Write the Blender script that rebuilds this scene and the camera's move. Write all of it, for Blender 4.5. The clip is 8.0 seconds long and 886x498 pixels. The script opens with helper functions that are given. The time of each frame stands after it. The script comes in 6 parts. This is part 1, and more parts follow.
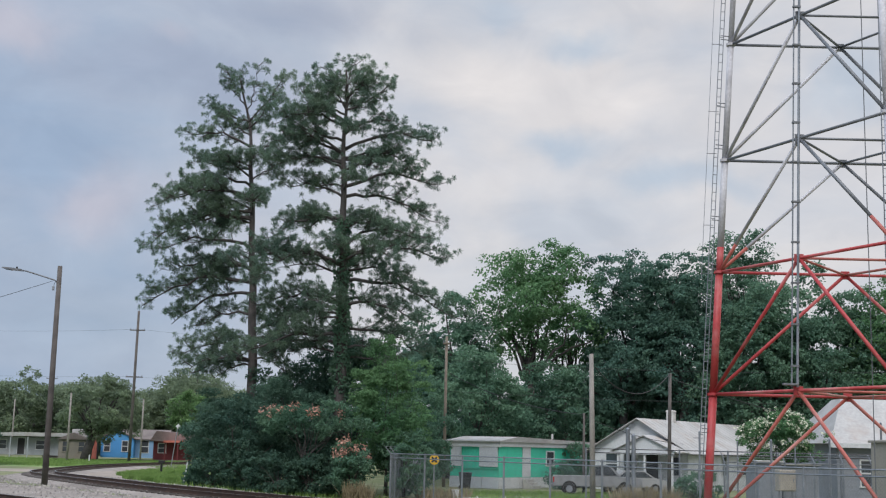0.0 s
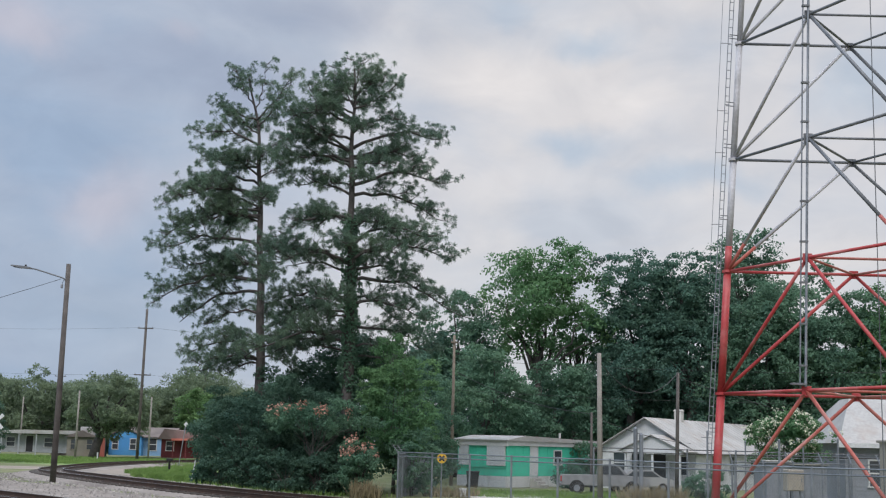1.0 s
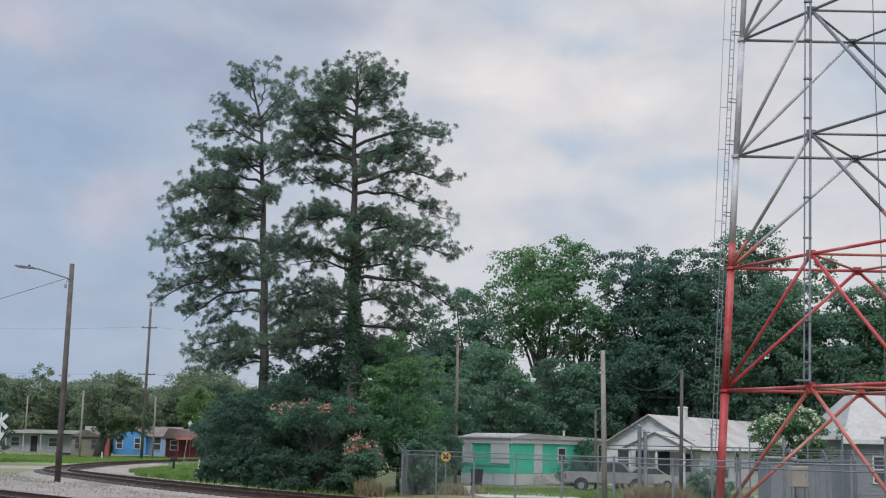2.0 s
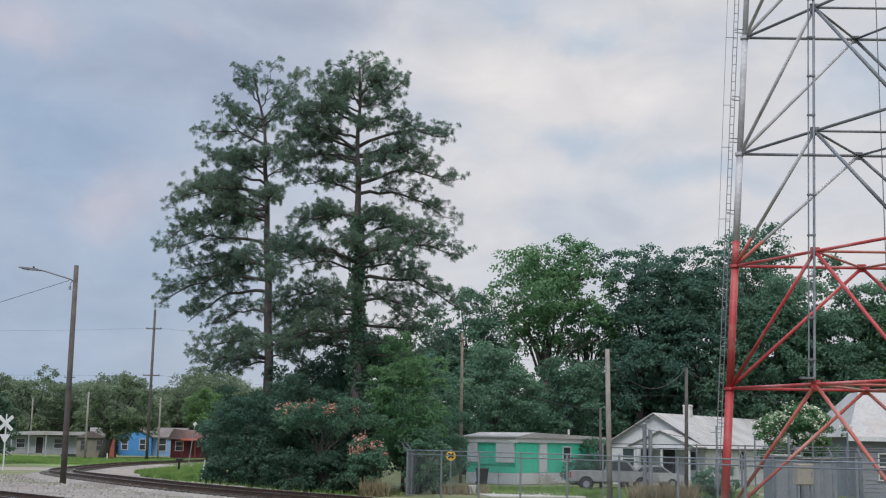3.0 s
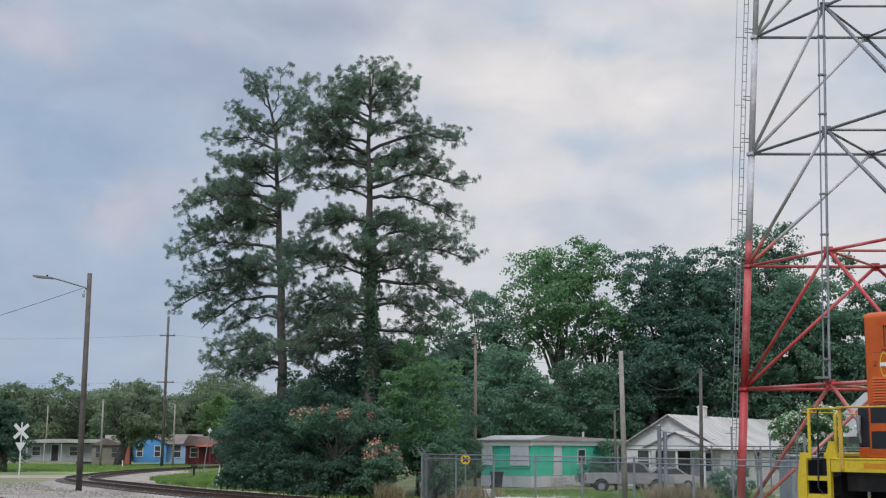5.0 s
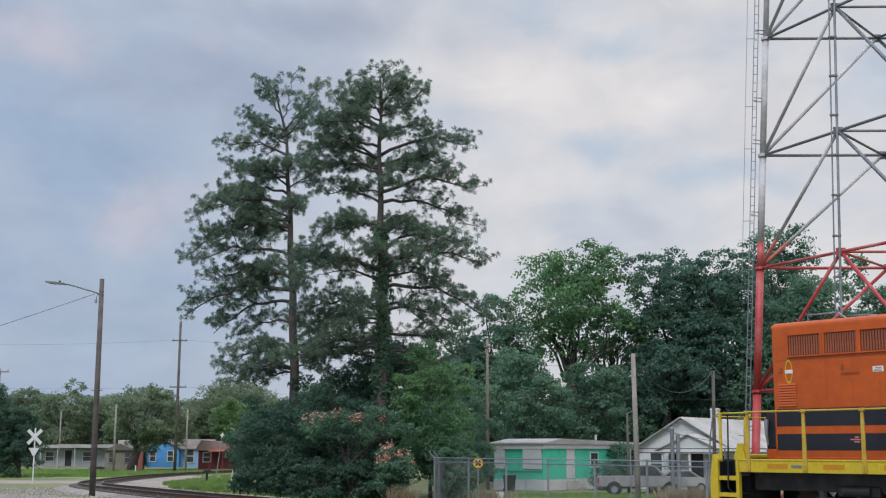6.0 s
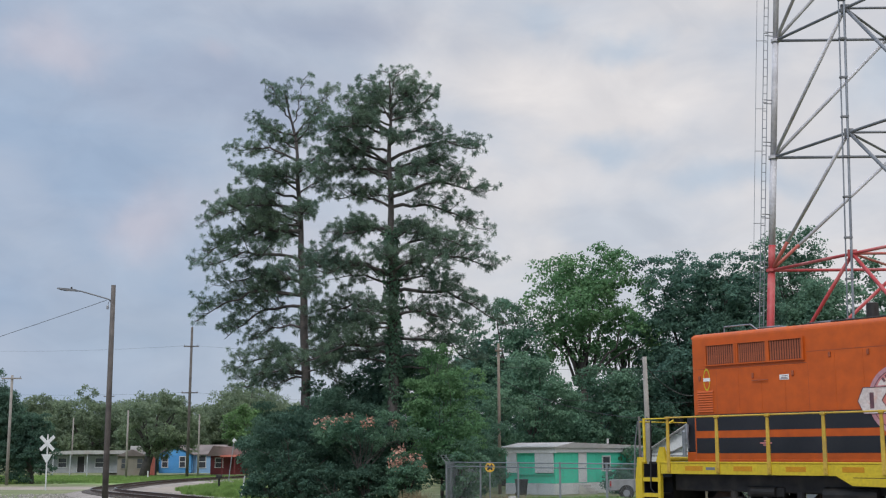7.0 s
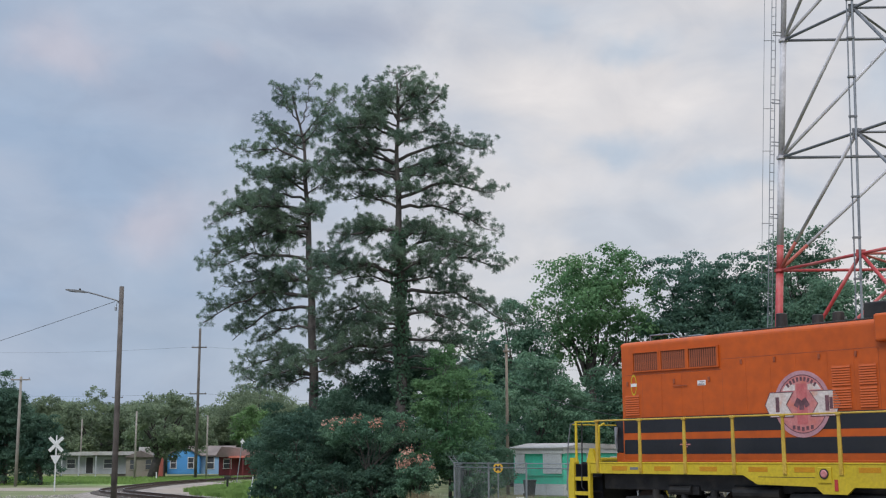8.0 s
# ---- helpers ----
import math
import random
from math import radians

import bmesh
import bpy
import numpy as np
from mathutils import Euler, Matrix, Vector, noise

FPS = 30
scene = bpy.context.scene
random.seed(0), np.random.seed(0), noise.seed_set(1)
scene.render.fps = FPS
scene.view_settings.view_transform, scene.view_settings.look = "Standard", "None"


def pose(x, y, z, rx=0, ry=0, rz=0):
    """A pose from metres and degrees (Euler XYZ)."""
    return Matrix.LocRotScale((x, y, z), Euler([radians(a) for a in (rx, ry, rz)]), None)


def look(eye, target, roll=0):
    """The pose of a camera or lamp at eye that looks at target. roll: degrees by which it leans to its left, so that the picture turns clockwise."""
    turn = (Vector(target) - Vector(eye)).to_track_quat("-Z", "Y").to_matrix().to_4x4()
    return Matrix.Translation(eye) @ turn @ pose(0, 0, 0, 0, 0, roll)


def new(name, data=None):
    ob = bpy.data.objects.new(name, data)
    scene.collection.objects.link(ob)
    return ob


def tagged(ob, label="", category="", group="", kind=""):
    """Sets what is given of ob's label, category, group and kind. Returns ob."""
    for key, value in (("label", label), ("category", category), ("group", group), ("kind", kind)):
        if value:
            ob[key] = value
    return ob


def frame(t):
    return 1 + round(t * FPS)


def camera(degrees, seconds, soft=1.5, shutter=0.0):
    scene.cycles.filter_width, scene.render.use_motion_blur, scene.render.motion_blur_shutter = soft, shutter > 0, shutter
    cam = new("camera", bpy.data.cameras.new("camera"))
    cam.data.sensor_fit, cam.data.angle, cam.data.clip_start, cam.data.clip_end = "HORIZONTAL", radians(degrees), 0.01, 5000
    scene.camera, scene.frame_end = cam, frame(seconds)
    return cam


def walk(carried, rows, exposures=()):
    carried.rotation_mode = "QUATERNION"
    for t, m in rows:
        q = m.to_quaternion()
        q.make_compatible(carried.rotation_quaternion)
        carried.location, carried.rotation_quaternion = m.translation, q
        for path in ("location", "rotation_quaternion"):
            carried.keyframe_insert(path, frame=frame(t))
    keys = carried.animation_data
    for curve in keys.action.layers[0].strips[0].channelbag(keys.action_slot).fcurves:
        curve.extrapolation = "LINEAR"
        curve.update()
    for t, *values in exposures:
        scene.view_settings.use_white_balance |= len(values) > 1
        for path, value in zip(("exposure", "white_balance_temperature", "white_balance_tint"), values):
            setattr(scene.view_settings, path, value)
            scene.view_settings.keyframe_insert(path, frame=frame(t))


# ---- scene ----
# ---- camera ----
cam = camera(39.56, 8.0, soft=1.2)
EYE = (0, 0, 2.7)
TURNS = [(0.0, 99.092, -1.292, -1.131), (0.5, 98.979, -1.233, -1.161), (1.0, 99.026, -1.454, -0.786),
         (1.5, 98.979, -1.335, -0.698), (3.0, 98.903, -0.918, -0.373), (3.5, 98.911, -0.765, -0.265),
         (4.0, 98.942, -0.622, -0.098), (4.5, 99.003, -0.482, 0.066), (6.0, 99.233, -0.093, 0.858),
         (6.5, 99.342, 0.021, 1.133), (7.0, 99.433, 0.181, 1.398), (7.5, 99.499, 0.255, 1.586),
         (8.0, 99.469, 0.231, 1.768)]
walk(cam, [(t, pose(*EYE, rx, ry, rz)) for t, rx, ry, rz in TURNS])

# ---- world, sun, exposure ----
scene.view_settings.exposure = 0.0
SUN_EL, SUN_AZ = radians(48), radians(205)
world = bpy.data.worlds.new("sky")
scene.world = world
world.use_nodes = True
wn, wl = world.node_tree.nodes, world.node_tree.links
wn.clear()
w_out = wn.new("ShaderNodeOutputWorld")
sky = wn.new("ShaderNodeTexSky")
sky.sky_type, sky.sun_disc = "NISHITA", False
sky.sun_elevation, sky.sun_rotation = SUN_EL, SUN_AZ
sky.air_density, sky.dust_density = 1.2, 2.0
bg_sky = wn.new("ShaderNodeBackground")
bg_sky.inputs["Strength"].default_value = 0.10
wl.new(sky.outputs[0], bg_sky.inputs[0])
w_co = wn.new("ShaderNodeTexCoord")


def sky_noise(loc, scale, detail, rough, dist=0.0):
    mp = wn.new("ShaderNodeMapping")
    mp.inputs["Location"].default_value = loc
    mp.inputs["Scale"].default_value = scale
    wl.new(w_co.outputs["Generated"], mp.inputs[0])
    nz = wn.new("ShaderNodeTexNoise")
    nz.inputs["Scale"].default_value = 1.0
    nz.inputs["Detail"].default_value = detail
    nz.inputs["Roughness"].default_value = rough
    nz.inputs["Distortion"].default_value = dist
    wl.new(mp.outputs[0], nz.inputs["Vector"])
    return nz.outputs["Fac"]


def ramp(tree, fac, stops):
    r = tree.nodes.new("ShaderNodeValToRGB")
    while len(r.color_ramp.elements) < len(stops):
        r.color_ramp.elements.new(0.5)
    for e, (p, c) in zip(r.color_ramp.elements, stops):
        e.position, e.color = p, (*c, 1) if len(c) == 3 else c
    tree.links.new(fac, r.inputs[0])
    return r.outputs[0]


# broad cloud layer with thin bluish gaps; towards the east (left) the cover is thinner and bluer
def mix_rgb(fac, a, b):
    m = wn.new("ShaderNodeMixRGB")
    wl.new(fac, m.inputs[0])
    for i, c in ((1, a), (2, b)):
        if isinstance(c, tuple):
            m.inputs[i].default_value = (*c, 1)
        else:
            wl.new(c, m.inputs[i])
    return m.outputs[0]


sep = wn.new("ShaderNodeSeparateXYZ")
wl.new(w_co.outputs["Generated"], sep.inputs[0])
side = wn.new("ShaderNodeMapRange")
side.interpolation_type = "SMOOTHSTEP"
side.inputs["From Min"].default_value, side.inputs["From Max"].default_value = -0.30, 0.06
wl.new(sep.outputs[0], side.inputs[0])


def vmath(op, a, b):
    m = wn.new("ShaderNodeVectorMath")
    m.operation = op
    for i, v in enumerate((a, b)):
        if isinstance(v, tuple):
            m.inputs[i].default_value = v
        elif v is not None:
            wl.new(v, m.inputs[i])
    return m


def warp(src, scale, amount, detail):
    nz = wn.new("ShaderNodeTexNoise")
    nz.inputs["Scale"].default_value, nz.inputs["Detail"].default_value, nz.inputs["Roughness"].default_value = scale, detail, 0.55
    wl.new(src, nz.inputs["Vector"])
    shift = vmath("SUBTRACT", nz.outputs["Color"], (0.5, 0.5, 0.5)).outputs[0]
    return vmath("ADD", src, vmath("MULTIPLY", shift, (amount, amount, amount * 0.6)).outputs[0]).outputs[0]


air = warp(w_co.outputs["Generated"], 7.0, 0.17, 5)


def bank(under, centre, wide, tall, colour, amount):
    """A soft-edged bank of cloud, or a gap in the cover, about one direction of the sky."""
    off = vmath("MULTIPLY", vmath("SUBTRACT", air, centre).outputs[0], (1 / wide, 1 / wide, 1 / tall)).outputs[0]
    mr = wn.new("ShaderNodeMapRange")
    mr.interpolation_type = "SMOOTHSTEP"
    for key, v in (("From Min", 1.25), ("From Max", 0.15), ("To Min", 0.0), ("To Max", amount)):
        mr.inputs[key].default_value = v
    wl.new(vmath("LENGTH", off, None).outputs["Value"], mr.inputs[0])
    return mix_rgb(mr.outputs[0], under, colour)


puffs = ramp(world.node_tree, sky_noise((0.7, 2.2, 3.1), (7.0, 7.0, 15.0), 5, 0.5, 0.4), [(0.34, (0.0,) * 3), (0.66, (1.0,) * 3)])
dark_c = mix_rgb(side.outputs[0], (0.33, 0.425, 0.575), (0.545, 0.58, 0.65))
light_c = mix_rgb(side.outputs[0], (0.405, 0.475, 0.60), (0.69, 0.675, 0.69))
cloud_c = mix_rgb(puffs, dark_c, light_c)
GREY_C, BLUE_C, PINK_C, PALE_C = (0.345, 0.395, 0.515), (0.44, 0.53, 0.645), (0.515, 0.51, 0.595), (0.765, 0.735, 0.735)
for centre, wide, tall, colour, amount in (
        ((-0.19, 0.93, 0.275), 0.12, 0.035, GREY_C, 0.75), ((-0.12, 0.935, 0.335), 0.10, 0.03, GREY_C, 0.65), ((-0.257, 0.948, 0.185), 0.055, 0.03, PINK_C, 0.8),
        ((-0.31, 0.90, 0.305), 0.045, 0.03, PINK_C, 0.8), ((-0.21, 0.925, 0.30), 0.03, 0.014, PINK_C, 0.4), ((-0.31, 0.946, 0.13), 0.03, 0.02, GREY_C, 0.5),
        ((0.03, 0.955, 0.30), 0.09, 0.03, PALE_C, 0.8), ((0.17, 0.95, 0.26), 0.07, 0.022, PALE_C, 0.7), ((0.06, 0.975, 0.20), 0.10, 0.02, PALE_C, 0.45),
        ((0.112, 0.966, 0.236), 0.06, 0.020, BLUE_C, 0.85), ((0.21, 0.957, 0.205), 0.06, 0.016, BLUE_C, 0.7), ((0.13, 0.94, 0.325), 0.05, 0.02, BLUE_C, 0.7),
        ((0.335, 0.895, 0.285), 0.05, 0.03, BLUE_C, 0.7), ((0.04, 0.94, 0.345), 0.03, 0.014, BLUE_C, 0.5)):
    cloud_c = bank(cloud_c, centre, wide, tall, colour, amount)
# fine wisps
wisp = wn.new("ShaderNodeMixRGB")
wisp.blend_type, wisp.inputs[0].default_value = "MULTIPLY", 1.0
wl.new(cloud_c, wisp.inputs[1])
wl.new(ramp(world.node_tree, sky_noise((3.3, 0.2, 1.7), (14.0, 14.0, 24.0), 7, 0.56, 0.6), [(0.30, (0.925, 0.93, 0.94)), (0.70, (1.055, 1.05, 1.04))]), wisp.inputs[2])
cloud_c = wisp.outputs[0]
# an overcast sky grows brighter towards the zenith
high = wn.new("ShaderNodeMapRange")
high.inputs["From Min"].default_value, high.inputs["From Max"].default_value = 0.38, 1.0
high.inputs["To Min"].default_value, high.inputs["To Max"].default_value = 1.06, 3.5
wl.new(sep.outputs[2], high.inputs[0])
cover = ramp(world.node_tree, sky_noise((4.1, 1.3, 0.4), (3.0, 3.0, 5.0), 3, 0.5, 0.3), [(0.36, (0.88,) * 3), (0.58, (0.98,) * 3)])
bg_cloud = wn.new("ShaderNodeBackground")
wl.new(high.outputs[0], bg_cloud.inputs["Strength"])
wl.new(cloud_c, bg_cloud.inputs[0])
w_mix = wn.new("ShaderNodeMixShader")
wl.new(cover, w_mix.inputs[0])
wl.new(bg_sky.outputs[0], w_mix.inputs[1])
wl.new(bg_cloud.outputs[0], w_mix.inputs[2])
wl.new(w_mix.outputs[0], w_out.inputs[0])

sun = new("sun", bpy.data.lights.new("sun", "SUN"))
sun.data.energy, sun.data.angle, sun.data.color = 1.7, radians(20), (1.0, 0.96, 0.90)
sun_dir = Vector((math.sin(SUN_AZ) * math.cos(SUN_EL), math.cos(SUN_AZ) * math.cos(SUN_EL), math.sin(SUN_EL)))
sun.matrix_world = look(tuple(sun_dir * 100), (0, 0, 0))


# ---- materials ----
def surface(name, a, b, rough=0.7, metal=0.0, scale=2.0, fine=30.0, bump=0.2, dist=0.02, dirt=None, dirt_amount=0.35, vary=0.0, per="object"):
    """A procedural surface: two tones mixed by broad noise, fine grain, dirt in patches and a bump."""
    m = bpy.data.materials.new(name)
    m.use_nodes = True
    t = m.node_tree
    n, l = t.nodes, t.links
    p = n["Principled BSDF"]
    co = n.new("ShaderNodeTexCoord")

    def tex(s, detail=5):
        z = n.new("ShaderNodeTexNoise")
        z.inputs["Scale"].default_value, z.inputs["Detail"].default_value = s, detail
        l.new(co.outputs["Object"], z.inputs["Vector"])
        return z.outputs["Fac"]

    broad, grain = tex(scale), tex(fine, 3)
    col = ramp(t, broad, [(0.32, a), (0.68, b)])
    mul = n.new("ShaderNodeMixRGB")
    mul.blend_type, mul.inputs[0].default_value = "MULTIPLY", 0.6
    l.new(col, mul.inputs[1])
    l.new(ramp(t, grain, [(0.3, (0.62,) * 3), (0.7, (1.0,) * 3)]), mul.inputs[2])
    col = mul.outputs[0]
    if dirt:
        dm = n.new("ShaderNodeMixRGB")
        l.new(ramp(t, tex(scale * 0.6 + 0.3, 8), [(0.5, (0, 0, 0)), (0.72, (dirt_amount,) * 3)]), dm.inputs[0])
        l.new(col, dm.inputs[1])
        dm.inputs[2].default_value = (*dirt, 1)
        col = dm.outputs[0]
    if vary:
        hs = n.new("ShaderNodeHueSaturation")
        src = n.new("ShaderNodeObjectInfo").outputs["Random"] if per == "object" else n.new("ShaderNodeNewGeometry").outputs["Random Per Island"]
        mr = n.new("ShaderNodeMapRange")
        mr.inputs["To Min"].default_value, mr.inputs["To Max"].default_value = 1 - vary, 1 + vary
        l.new(src, mr.inputs[0])
        l.new(mr.outputs[0], hs.inputs["Value"])
        l.new(col, hs.inputs["Color"])
        col = hs.outputs[0]
    l.new(col, p.inputs["Base Color"])
    l.new(ramp(t, grain, [(0.2, (max(0, rough - 0.12),) * 3), (0.8, (min(1, rough + 0.1),) * 3)]), p.inputs["Roughness"])
    p.inputs["Metallic"].default_value = metal
    if bump:
        bp = n.new("ShaderNodeBump")
        bp.inputs["Strength"].default_value, bp.inputs["Distance"].default_value = bump, dist
        l.new(grain, bp.inputs["Height"])
        l.new(bp.outputs[0], p.inputs["Normal"])
    return m


def foliage(name, a, b, through_light=0.25, vary=0.35):
    """Leaves: varied from leaf to leaf, a little light passes through."""
    m = surface(name, a, b, rough=0.6, scale=0.35, fine=6.0, bump=0, vary=vary, per="island")
    t = m.node_tree
    p = t.nodes["Principled BSDF"]
    tr = t.nodes.new("ShaderNodeBsdfTranslucent")
    src = p.inputs["Base Color"].links[0].from_socket
    t.links.new(src, tr.inputs[0])
    mx = t.nodes.new("ShaderNodeMixShader")
    mx.inputs[0].default_value = through_light
    p.inputs["Specular IOR Level"].default_value = 0.12
    t.links.new(p.outputs[0], mx.inputs[1])
    t.links.new(tr.outputs[0], mx.inputs[2])
    t.links.new(mx.outputs[0], t.nodes["Material Output"].inputs[0])
    return m


